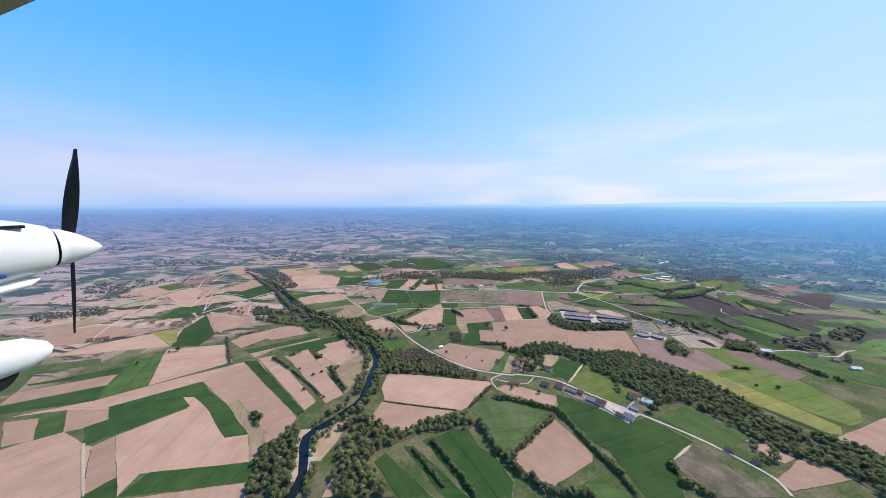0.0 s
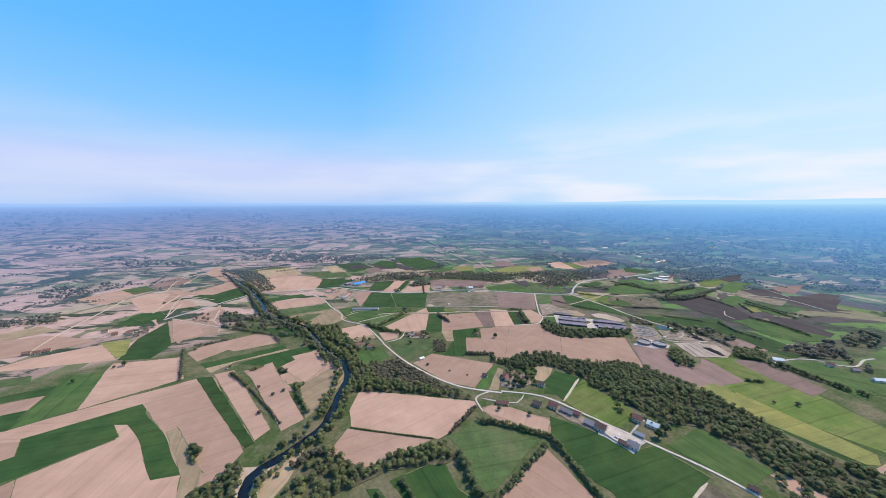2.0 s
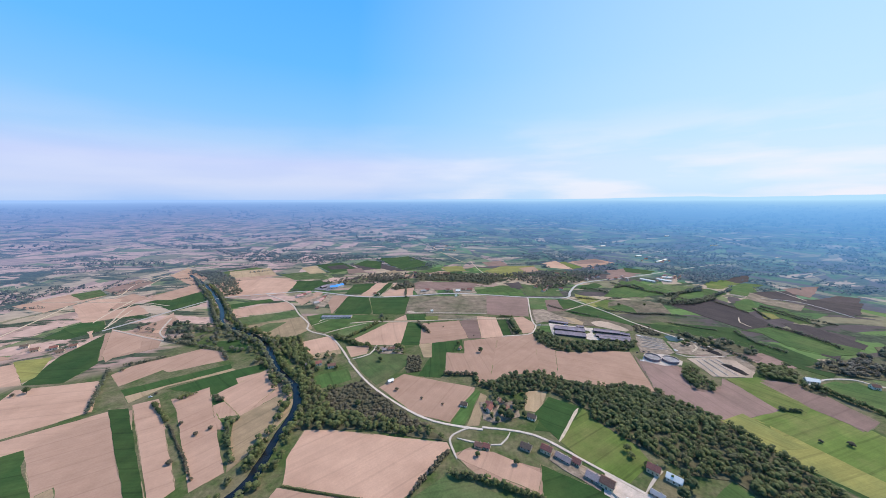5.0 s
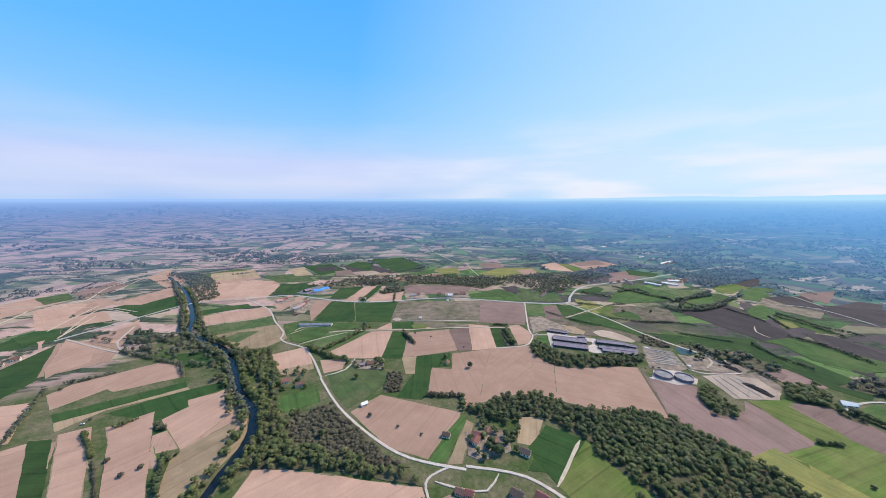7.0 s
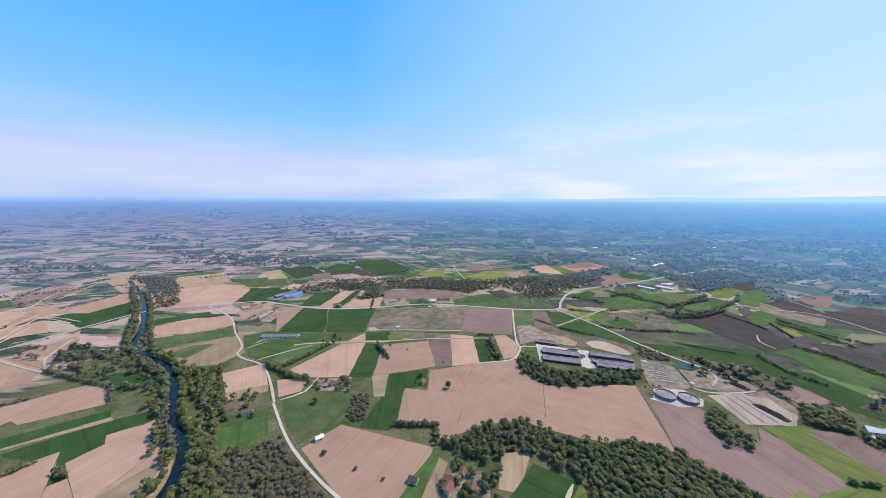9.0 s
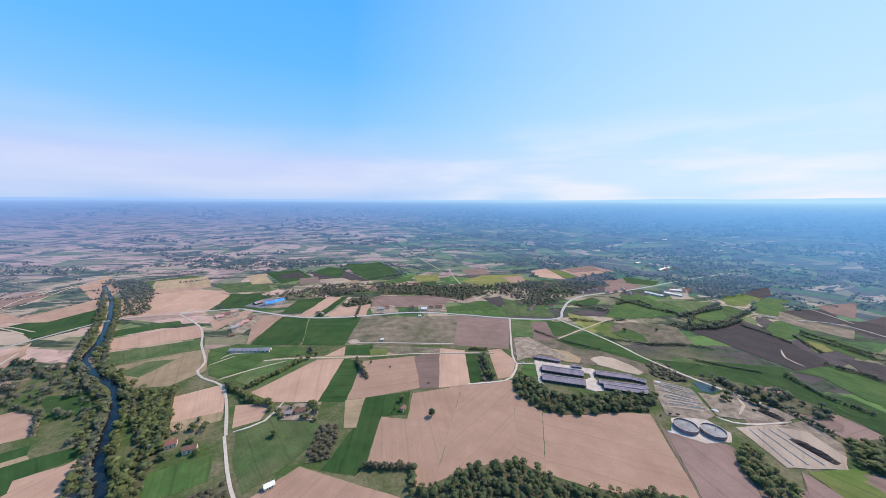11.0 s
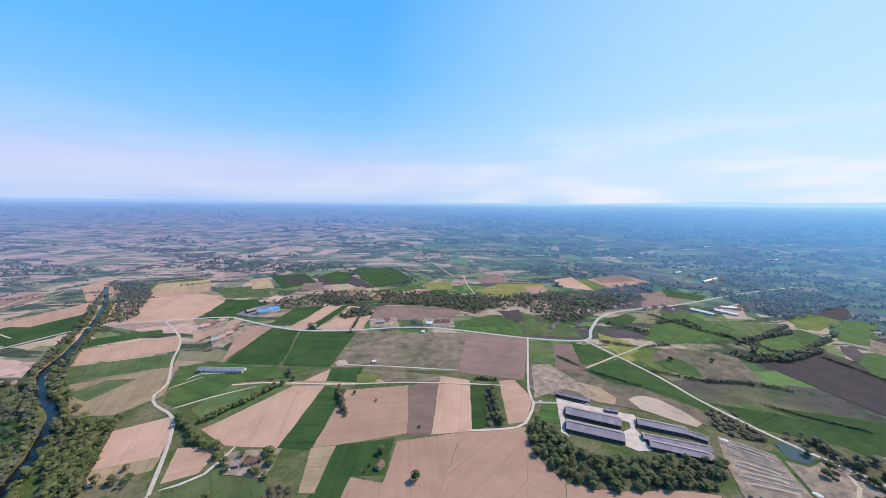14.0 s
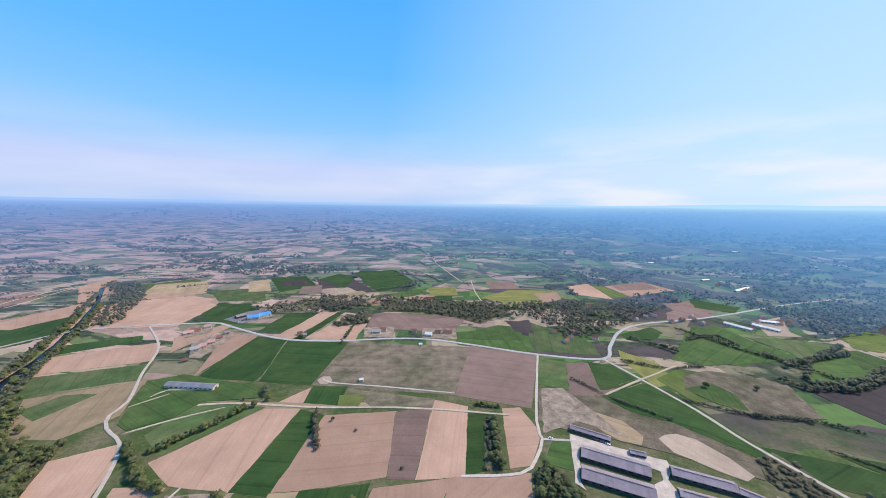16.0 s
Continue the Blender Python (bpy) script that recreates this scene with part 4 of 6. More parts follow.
road(2.4, 'sand', (-623, 814), (-701, 962), (-596, 940))
road(2.4, 'sand', (-336, 267), (-406, 330), (-407, 334))
road(2.4, 'gravel', (-76, 652), (-51, 669), (-45, 703))
road(2.4, 'sand', (213, 1494), (220, 1362), (236, 1248))
road(2.4, 'sand', (724, 811), (701, 784), (700, 757))
road(2.7, 'asphalt', (909, 942), (973, 907), (974, 802))
road(2.4, 'sand', (245, 310), (278, 330))
road(2.4, 'sand', (-669, 828), (-692, 881), (-730, 990))
road(2.4, 'sand', (-715, 629), (-758, 717), (-828, 902), (-852, 950))
road(2.4, 'sand', (-981, 986), (-931, 1207), (-895, 1466))
road(2.4, 'gravel', (463, 653), (474, 642), (499, 638), (540, 640))
road(2.4, 'sand', (521, 686), (516, 672), (493, 655))
road(2.8, 'sand', (236, 515), (191, 460))
road(2.4, 'sand', (-835, 1044), (-813, 1111), (-862, 1255), (-873, 1381))
road(2.4, 'sand', (-952, 981), (-816, 977), (-700, 965), (-605, 931))
road(2.4, 'sand', (-614, 796), (-663, 915))
road(3, 'sand', (71, 1807), (127, 1634), (180, 1478), (197, 1464))
road(2.6, 'gravel', (864, 987), (889, 954))
road(2.2, 'gravel', (97, 484), (91, 482), (79, 475), (74, 467), (76, 455), (80, 440))
road(2.0, 'gravel', (82, 469), (104, 461), (128, 458), (142, 476))
road(2.5, 'gravel', (243, 396), (267, 415), (275, 419))
road(2.4, 'gravel', (-189, 819), (-181, 835), (-148, 837))
road(3, 'sand', (367, 870), (426, 908), (462, 930), (506, 957))
road(3.4, 'sand', (-120, 809), (-77, 816), (18, 816), (109, 823), (175, 823), (239, 820))
road(2, 'sand', (-157, 757), (-128, 781), (-85, 808))
road(2.6, 'gravel', (807, 1072), (847, 1063), (863, 990), (875, 952))
road(2.4, 'gravel', (973, 1030), (1019, 1015), (1003, 916))
road(3, 'gravel', (575, 553), (615, 566), (641, 567), (660, 563), (671, 547), (699, 541), (738, 561), (762, 565))
RIVER = ((-800, 1286), (-760, 1248), (-636, 1130), (-517, 995), (-435, 887), (-397, 825), (-336, 778), (-280, 745), (-233, 694), (-187, 626), (-138, 575), (-116, 530), (-116, 482), (-113, 439), (-117, 409), (-140, 375), (-160, 345), (-151, 316), (-141, 280), (-150, 220), (-185, 150), (-230, 40))
river = ribbon("river", 9.4, RIVER, 0.60, WATER, 0.22)
WAYS.extend((p, q, 2.0) for p, q in zip(RIVER, RIVER[1:]))
SHORE = ((-160, 358), (-159, 345), (-156, 332), (-150, 315), (-146, 300), (-143, 284))
WAYS.extend((p, q, 6.0) for p, q in zip(SHORE, SHORE[1:]))
tagged(ribbon("river_bank", 21, SHORE, 0.594, CROPS["sand"][0], 0.5), "pale gravel banks laid bare beside the river", "river bank", kind="structure")
tagged(river, "dark blue slow river winding between wooded banks", "river", kind="structure")


def bank_trees(points, gap, seed):
    """Trees that crowd both banks of the river."""
    rng = random.Random(seed)
    spots = []
    for (ax, ay), (bx, by) in zip(points, points[1:]):
        d = math.dist((ax, ay), (bx, by))
        nx, ny = -(by - ay) / d, (bx - ax) / d
        for k in range(int(d / 2.1)):
            u, s = rng.random(), rng.choice((-1, 1))
            o = s * (gap + abs(rng.gauss(0, 5.0 if s > 0 else 6.5)))
            w = rng.uniform(2.4, 5.2)
            spots.append((ax + (bx - ax) * u + nx * o, ay + (by - ay) * u + ny * o, w * rng.uniform(1.6, 2.3), w))
    return grove("riverside_trees", spots, LEAF, "crowded riverside willows and poplars, partly bare", "trees", seed, 9)


bank_trees(((-187, 626), (-138, 575), (-116, 530), (-116, 482), (-113, 439), (-117, 409), (-140, 375), (-160, 345), (-151, 316), (-141, 280), (-150, 220)), 6.5, 901)
bank_trees(((-636, 1130), (-517, 995), (-435, 887), (-397, 825), (-336, 778), (-280, 745), (-233, 694), (-187, 626)), 7.0, 902)

# ---- woods and hedges ----
wood("bare", (-85, 541), (-83, 560), (-44, 576), (-13, 536), (4, 508), (-15, 503), (-61, 515))
wood("bare", (12, 660), (35, 659), (38, 611), (16, 606))
wood("bare", (457, 762), (494, 768), (499, 740), (486, 723), (461, 731))
wood("bare", (466, 775), (488, 783), (498, 737), (482, 727), (458, 734), (451, 747))
wood("bare", (-82, 558), (-71, 573), (-40, 591), (-1, 543), (31, 501), (58, 485), (25, 485), (-4, 508))
wood("bare", (211, 811), (228, 815), (222, 739), (207, 735))
wood("leafy", (116, 569), (170, 594), (218, 601), (238, 583), (271, 560), (318, 561), (349, 545), (366, 521), (372, 488), (374, 470), (274, 474), (247, 512), (215, 550), (183, 556), (160, 544))
wood("leafy", (274, 568), (362, 543), (397, 479), (411, 414), (418, 363), (454, 337), (465, 305), (411, 265), (402, 294), (371, 318), (357, 347), (350, 369), (333, 407), (299, 414), (278, 445), (264, 462), (243, 500))
wood("bare", (506, 691), (520, 700), (545, 666), (536, 652), (503, 662), keep=0.35)
wood("leafy", (248, 741), (268, 748), (279, 736), (285, 707), (328, 699), (420, 695), (410, 677), (358, 665), (286, 663), (262, 676), (245, 705))
wood("leafy", (434, 602), (457, 608), (451, 572), (441, 547), (432, 545), (418, 552), (419, 573))
wood("leafy", (-227, 728), (-199, 741), (-138, 648), (-117, 591), (-88, 546), (-79, 511), (-46, 486), (-109, 488), (-100, 512), (-126, 572), (-160, 636))
wood("leafy", (-79, 510), (-55, 514), (-15, 503), (11, 484), (-46, 486))
wood("leafy", (-98, 506), (-90, 570), (-38, 574), (-8, 538), (30, 500), (48, 490), (74, 463), (60, 467), (-85, 501))
wood("leafy", (-121, 329), (-101, 380), (-54, 354), (-22, 370), (26, 388), (44, 370), (32, 359), (-28, 351), (-74, 324), (-81, 307), (-45, 266), (-103, 266))
wood("leafy", (-203, 320), (-183, 365), (-162, 349), (-155, 311), (-138, 266), (-184, 266))
wood("leafy", (-1007, 760), (-890, 831), (-827, 770), (-954, 718))
wood("leafy", (557, 604), (600, 590), (568, 557), (535, 569))
wood("leafy", (568, 557), (590, 541), (568, 526), (559, 542))
wood("leafy", (-570, 801), (-546, 823), (-402, 794), (-341, 732), (-386, 716), (-429, 726), keep=0.2)
wood("leafy", (-525, 822), (-392, 817), (-280, 730), (-200, 638), (-218, 632), (-305, 697), (-403, 734), keep=0.2)
wood("leafy", (120, 536), (135, 554), (180, 557), (170, 515), (149, 488), (128, 492), (112, 506), keep=0.2)
wood("leafy", (250, 453), (283, 453), (282, 407), (242, 369), (245, 394), keep=0.2)
wood("leafy", (345, 342), (374, 327), (364, 306), (326, 294), (335, 323), keep=0.2)
wood("leafy", (-163, 659), (-145, 691), (-99, 657), (-118, 605), (-140, 606), keep=0.2)
wood("leafy", (-49, 700), (-2, 699), (19, 652), (-16, 661), (-41, 674), keep=0.2)
wood("leafy", (518, 735), (591, 690), (609, 654), (583, 639), (545, 673), (501, 714), keep=0.62)
wood("leafy", (-287, 1155), (-162, 1264), (-24, 1273), (18, 1203), (-132, 1149), (-241, 1116), keep=0.62)
wood("leafy", (-6, 1272), (189, 1250), (305, 1211), (223, 1106), (117, 1167), (6, 1160), keep=0.62)
wood("leafy", (333, 1259), (491, 1291), (466, 1096), (374, 1050), (327, 1159), keep=0.62)
wood("leafy", (-72, 1083), (-23, 1144), (-1, 1090), (-54, 1063), keep=0.62)
wood("leafy", (-178, 1183), (-66, 1250), (-19, 1186), (-127, 1132), keep=0.62)
wood("leafy", (34, 1184), (244, 1254), (407, 1252), (359, 1166), (235, 1136), (90, 1150), keep=0.62)
wood("leafy", (-60, 1100), (-26, 1165), (-3, 1130), (-36, 1083), keep=0.62)
wood("leafy", (409, 1171), (614, 1322), (674, 1257), (520, 1130), (478, 1111), (412, 1050), (379, 1073), keep=0.62)
wood("leafy", (919, 1221), (1126, 1327), (1197, 1289), (1008, 1132), (876, 1092), (872, 1148), keep=0.62)
wood("leafy", (-505, 1554), (-422, 1676), (-232, 1642), (-343, 1516), keep=0.62)
wood("leafy", (479, 775), (494, 772), (498, 752), (476, 744), (463, 754), keep=0.2)
wood("leafy", (554, 605), (608, 610), (578, 571), (532, 567), keep=0.62)
wood("leafy", (631, 603), (769, 634), (735, 579), (702, 558), (668, 572), (652, 582), keep=0.62)
wood("leafy", (823, 662), (914, 672), (816, 603), (783, 615), keep=0.62)
wood("leafy", (718, 567), (717, 549), (715, 532), (693, 517), (693, 541), keep=0.62)
hedge(7, (-125, 354), (-101, 380))
hedge(8, (44, 370), (57, 324), (77, 294), (101, 269), (137, 266))
hedge(6, (141, 379), (71, 311))
hedge(6, (150, 394), (167, 323), (180, 287))
hedge(6, (72, 422), (97, 415), (150, 394))
hedge(5, (72, 450), (35, 401))
hedge(5, (-13, 338), (17, 291), (30, 266))
hedge(4, (-33, 324), (1, 276))
hedge(5, (165, 328), (175, 306), (180, 266))
hedge(7, (237, 306), (234, 279), (252, 265))
hedge(6, (-217, 543), (-229, 551))
hedge(5, (-181, 492), (-176, 510))
hedge(5, (-441, 628), (-366, 523))
hedge(5, (-249, 386), (-229, 365))
hedge(5, (-275, 549), (-264, 564))
hedge(5, (-429, 641), (-413, 647), (-387, 668))
hedge(6, (-452, 739), (-310, 689), (-280, 656))
hedge(9, (-731, 1216), (-520, 974), (-416, 833), (-327, 755), (-258, 713), (-198, 633), (-139, 564))
hedge(9, (-587, 1098), (-398, 861), (-314, 766), (-234, 712))
hedge(7, (-56, 815), (-84, 765), (-107, 735))
hedge(6, (23, 804), (48, 749))
hedge(8, (220, 811), (220, 740))
hedge(8, (-62, 846), (-52, 832))
hedge(5, (200, 835), (231, 833))
hedge(8, (-143, 748), (-74, 699), (-50, 696))
hedge(6, (71, 598), (118, 596))
hedge(6, (118, 596), (118, 574))
hedge(5, (328, 673), (393, 666))
hedge(6, (673, 1014), (689, 969), (720, 909))
hedge(6, (485, 758), (511, 713), (535, 669))
hedge(6, (-18, 988), (-27, 1097))
hedge(5, (480, 503), (502, 498))
hedge(5, (586, 1054), (637, 1082), (650, 1024))
hedge(6, (603, 1115), (650, 1024), (686, 985))
hedge(5, (-302, 542), (-256, 506))
hedge(3, (-250, 500), (-198, 452), (-168, 422))
hedge(6, (-186, 504), (-167, 474), (-144, 443))
hedge(6, (734, 762), (757, 726), (760, 656))
hedge(5, (844, 883), (851, 799), (878, 757))
hedge(6, (593, 1066), (657, 1080), (662, 1037))
hedge(5, (640, 733), (635, 682), (649, 646))
hedge(5, (824, 866), (837, 803), (837, 750))
hedge(9, (668, 965), (735, 992), (854, 1058))
hedge(9, (648, 916), (681, 908), (750, 933), (895, 1016))
hedge(8, (661, 928), (724, 987), (817, 1018))
hedge(8, (484, 1056), (518, 1030), (539, 1004))
hedge(5, (431, 965), (485, 944), (551, 958))
hedge(4, (336, 905), (377, 856), (420, 825))
hedge(7, (-662, 1212), (-754, 1315), (-713, 1357), (-615, 1442))
hedge(1.7, (-82, 414), (-32, 403), (18, 394))
hedge(6, (551, 683), (555, 660), (558, 638), (560, 615))
hedge(8, (619, 928), (640, 902), (692, 901), (785, 939))
hedge(4, (457, 866), (504, 843), (575, 837), (613, 818))
hedge(3, (544, 790), (572, 767), (616, 741))
hedge(4, (760, 920), (770, 876), (770, 833))
hedge(4, (810, 866), (793, 829), (778, 797))
hedge(4, (451, 860), (461, 845), (468, 832))
hedge(5, (575, 833), (554, 836), (515, 839))
hedge(7, (536, 582), (559, 566), (581, 545), (588, 513), (595, 488), (612, 460))
wood("leafy", (-770, 1282), (-620, 1148), (-503, 1010), (-470, 1030), (-560, 1160), (-640, 1260), (-740, 1330), (-830, 1335), (-822, 1300), (-800, 1292), keep=0.9)
wood("leafy", (-240, 743), (-207, 727), (-170, 683), (-141, 644), (-165, 639), (-207, 682), (-237, 722), keep=0.95)

# woods, copses and hedges of the far country
def far_country():
    rng = random.Random(77)
    spots = []
    while len(spots) < 25000:
        a = radians(rng.uniform(-62, 66))
        r = 1130 + 2500 * rng.random() ** 1.15
        x, y = CX + r * math.sin(a), CY + r * math.cos(a)
        cover = 0.9 * noise.noise((x * 0.0021, y * 0.0042, 4.0)) + 0.5 * noise.noise((x * 0.007, y * 0.011, 8.0)) + 0.24 * a + 0.00006 * (r - 1200)
        copse = cover > 0.16
        if not copse and rng.random() > 0.03:
            continue
        if r < 1560 and any(inside(x, y, p) for p in FAR_FIELDS):
            continue
        grow = 1 + (r - 1130) / 2600
        if copse:
            line = [(x + rng.gauss(0, 7), y + rng.gauss(0, 5)) for k in range(5)]
        else:
            turn = 0.35 + 0.5 * noise.noise((x * 0.001, y * 0.001, 9)) + (math.pi / 2 if rng.random() < 0.2 else 0)
            n = rng.randint(10, 40)
            line = [(x + (k - n / 2) * 4.6 * math.cos(turn) + rng.gauss(0, 1.5), y + (k - n / 2) * 4.6 * math.sin(turn) + rng.gauss(0, 1.5)) for k in range(n)]
        for px, py in line:
            h = rng.uniform(4.5, 9.5) if copse else rng.uniform(3.5, 7)
            spots.append((px, py, h * grow ** 0.5, h * 0.62 * grow))
    v, f, soft = crowns(spots, 3, np.random.RandomState(78), True, 1.25)
    lift = np.repeat([land(p[0], p[1]) - 0.5 for p in spots], 3 * len(OCT_V))
    v[:, 2] += lift
    ob = new("far_trees", raw_mesh("far_trees", v, f, FAR_HAZED_LEAF, soft))
    tagged(ob, "far woods, copses and hedges in dull hazy green", "trees", kind="stuff")


far_country()

# ---- buildings ----
def gable(l, w, h, rise):
    """Walls with two gables, long side along x."""
    a, b = l / 2, w / 2
    v = [(-a, -b, 0), (a, -b, 0), (a, b, 0), (-a, b, 0), (-a, -b, h), (a, -b, h), (a, b, h), (-a, b, h), (-a, 0, h + rise), (a, 0, h + rise)]
    return v, [(0, 1, 5, 4), (2, 3, 7, 6), (1, 2, 6, 9, 5), (3, 0, 4, 8, 7), (3, 2, 1, 0)]


def roof_side(l, w, h, rise, s, over=0.5, thick=0.22):
    """One sloping side of a roof, a slab with overhang."""
    a, b = l / 2 + over, w / 2
    drop = rise * over / b
    lo, hi = (s * (b + over), h - drop), (0.0, h + rise)
    v = []
    for dz in (0.03, 0.03 + thick):
        v += [(-a, lo[0], lo[1] + dz), (a, lo[0], lo[1] + dz), (a, hi[0], hi[1] + dz), (-a, hi[0], hi[1] + dz)]
    f = [(0, 1, 2, 3), (7, 6, 5, 4), (0, 4, 5, 1), (1, 5, 6, 2), (3, 2, 6, 7), (0, 3, 7, 4)]
    return v, f if s > 0 else [tuple(reversed(q)) for q in f]


WORDS = {"red": "red-tiled", "brown": "brown-tiled", "dark": "dark-tiled", "grey": "grey sheet", "white": "white sheet", "bluegrey": "blue-grey sheet", "pink": "pale pink-tiled"}


def house(x, y, rot, l, w, h, wall, roof):
    far = math.hypot(x, y) > 1050
    e = thing("house", x, y, rot, f"{wall} rendered house with a {WORDS[roof]} gable roof", "house", "village houses")
    rise = w * 0.36
    body = link_mesh("wall", *gable(l, w, h + 0.6, rise), WALLS[wall], e)
    for s in (1, -1):
        link_mesh("roof_side", *roof_side(l, w, h + 0.6, rise, s), ROOFS[roof], e)
    if far:
        return e
    link_mesh("chimney", *box(l * 0.2 - 0.35, 0.5, h + rise * 0.5, l * 0.2 + 0.35, 1.2, h + rise + 1.7), WALLS["grey"], e)
    link_mesh("door", *box(-0.6, -w / 2 - 0.06, 0.6, 0.6, -w / 2 + 0.05, 2.7), WOOD, e)
    n = max(2, int(l / 3.2))
    for floor in range(2 if h > 4.3 else 1):
        for k in range(n):
            px = -l / 2 + l * (k + 0.5) / n
            for s in (1, -1):
                if abs(px) < 1.3 and s < 0 and floor == 0:
                    continue
                z = 1.5 + 2.4 * floor
                link_mesh("window", *box(px - 0.55, s * w / 2 - 0.05, z, px + 0.55, s * w / 2 + 0.06, z + 1.25), GLASS, e)
    for s in (1, -1):
        link_mesh("window", *box(s * l / 2 - 0.05, -0.6, 1.6, s * l / 2 + 0.06, 0.6, 2.9), GLASS, e)
    return e


def barn(x, y, rot, l, w, h, kind):
    label = {"slate": "long low livestock barn with a weathered purplish-grey sheet roof", "panel": "long low shed with a dark blue-grey panel roof", "blue": "hall with a bright blue sheet-metal roof", "white": "long white-roofed shed beside the road"}[kind]
    e = thing("barn", x, y, rot, label, "barn", "farm barns")
    rise = w * 0.2
    h += 0.5
    link_mesh("wall", *gable(l, w, h, rise), WALLS["white"] if kind != "slate" else BARN_SHADE, e)
    bays = max(3, int(l / 6))
    step = (l + 1.0) / bays
    for s in (1, -1):
        for k in range(bays):
            v, f = roof_side(step - 1.03, w, h, rise, s, 0.5, 0.16)
            ob = link_mesh("roof_panel", [(px - (l + 1.0) / 2 + step * (k + 0.5), py, pz + 0.01 * (k % 2)) for px, py, pz in v], f, ROOFS[kind], e)
    if kind == "slate":
        link_mesh("ridge_vent", *box(-l * 0.46, -0.55, h + rise, l * 0.46, 0.55, h + rise + 0.55), ROOFS["grey"], e)
    for s in (1, -1):
        for k in range(bays):
            px = -l / 2 + l * (k + 0.5) / bays
            link_mesh("window", *box(px - 1.5, s * w / 2 - 0.05, 1.6, px + 1.5, s * w / 2 + 0.07, 2.7), GLASS, e)
        link_mesh("gate", *box(s * l / 2 - 0.06, -1.7, 0.5, s * l / 2 + 0.07, 1.7, 3.2), WOOD, e)
    return e


def slurry_tank(x, y, r):
    e = thing("slurry_tank", x, y, 0, "open round slurry tank of dark panels with a pale crust", "tank", "slurry tanks", 0.5)
    n, h = 28, 4.2
    for k in range(n):
        a0, a1 = 2 * math.pi * k / n + 0.006, 2 * math.pi * (k + 1) / n - 0.006
        v = [(q * math.cos(a), q * math.sin(a), z) for z in (0, h) for q in (r, r - 0.3) for a in (a0, a1)]
        link_mesh("wall_panel", v, [(0, 1, 5, 4), (3, 2, 6, 7), (4, 5, 7, 6), (1, 3, 7, 5), (2, 0, 4, 6)], TANK, e)
    ring = [(math.cos(2 * math.pi * k / n), math.sin(2 * math.pi * k / n)) for k in range(n)]
    link_mesh("slurry_fill", [(0, 0, 2.9)] + [(c * (r - 0.35), s * (r - 0.35), 2.8) for c, s in ring], [(0, 1 + k, 1 + (k + 1) % n) for k in range(n)], SLURRY, e, "pale grey crusted slurry")
    rim_v = [(q * c, q * s, z) for z in (h, h + 0.18) for q in (r + 0.12, r - 0.42) for c, s in ring]
    rim_f = []
    for k in range(n):
        j = (k + 1) % n
        rim_f += [(2 * n + k, 2 * n + j, 3 * n + j, 3 * n + k), (k, j, 2 * n + j, 2 * n + k), (3 * n + k, 3 * n + j, n + j, n + k)]
    link_mesh("rim", rim_v, rim_f, CONCRETE, e, "pale concrete rim")
    link_mesh("mixer_mast", *box(r * 0.2, -0.15, 1.2, r * 0.2 + 0.3, 0.15, h + 1.6), ROOFS["grey"], e)
    return e


def silage_wall(h, a, b):
    d = math.dist(a, b)
    e = thing("bunker_wall", (a[0] + b[0]) / 2, (a[1] + b[1]) / 2, math.degrees(math.atan2(b[1] - a[1], b[0] - a[0])), "long low concrete wall of a silage bunker", "wall", "bunker walls", 0.5)
    n = max(3, int(d / 6))
    for k in range(n):
        x0, x1 = -d / 2 + d * k / n, -d / 2 + d * (k + 1) / n - 0.06
        v, f = box(x0, -0.9, 0, x1, 0.9, h)
        v = [(px, py * (0.35 if pz > 0 else 1), pz) for px, py, pz in v]
        link_mesh("slab", v, f, CONCRETE, e)
    return e


def bund(kind, a, b):
    """A long heap of earth."""
    d = math.dist(a, b)
    n, m = 24, 8
    v, f = [], []
    for i in range(n + 1):
        for j in range(m + 1):
            u, w = i / n, j / m * 2 - 1
            z = 3.2 * (1 - w * w) * min(1, 4 * u, 4 * (1 - u)) * (1 + 0.5 * noise.noise((u * 9, w * 2, 5)))
            v.append(((u - 0.5) * d, w * 5, z))
    for i in range(n):
        for j in range(m):
            p = i * (m + 1) + j
            f.append((p, p + m + 1, p + m + 2, p + 1))
    ob = link_mesh("spoil_bank", v, f, DARK_EARTH)
    ob.matrix_world = pose((a[0] + b[0]) / 2, (a[1] + b[1]) / 2, 0.45, 0, 0, math.degrees(math.atan2(b[1] - a[1], b[0] - a[0])))
    return tagged(ob, "long heap of dark dug earth", "heap")



def feed_mound(h, a, b):
    """A flat-topped heap under dark sheeting between two bunker walls."""
    d = math.dist(a, b)
    n, m = 16, 6
    v, f = [], []
    for i in range(n + 1):
        for j in range(m + 1):
            u, w = i / n, j / m * 2 - 1
            z = h * 0.5 * (1 - abs(w) ** 3) * min(1, 6 * u, 6 * (1 - u)) * (1 + 0.35 * noise.noise((u * 7, w, a[0])))
            v.append(((u - 0.5) * d * 0.9, w * 1.9, z))
    for i in range(n):
        for j in range(m):
            p = i * (m + 1) + j
            f.append((p, p + m + 1, p + m + 2, p + 1))
    ob = link_mesh("feed_mound", v, f, CROPS["sand"][0])
    ob.matrix_world = pose((a[0] + b[0]) / 2, (a[1] + b[1]) / 2, 0.57, 0, 0, math.degrees(math.atan2(b[1] - a[1], b[0] - a[0])))
    return tagged(ob, "long dark silage heap between concrete walls", "heap", "feed mounds")


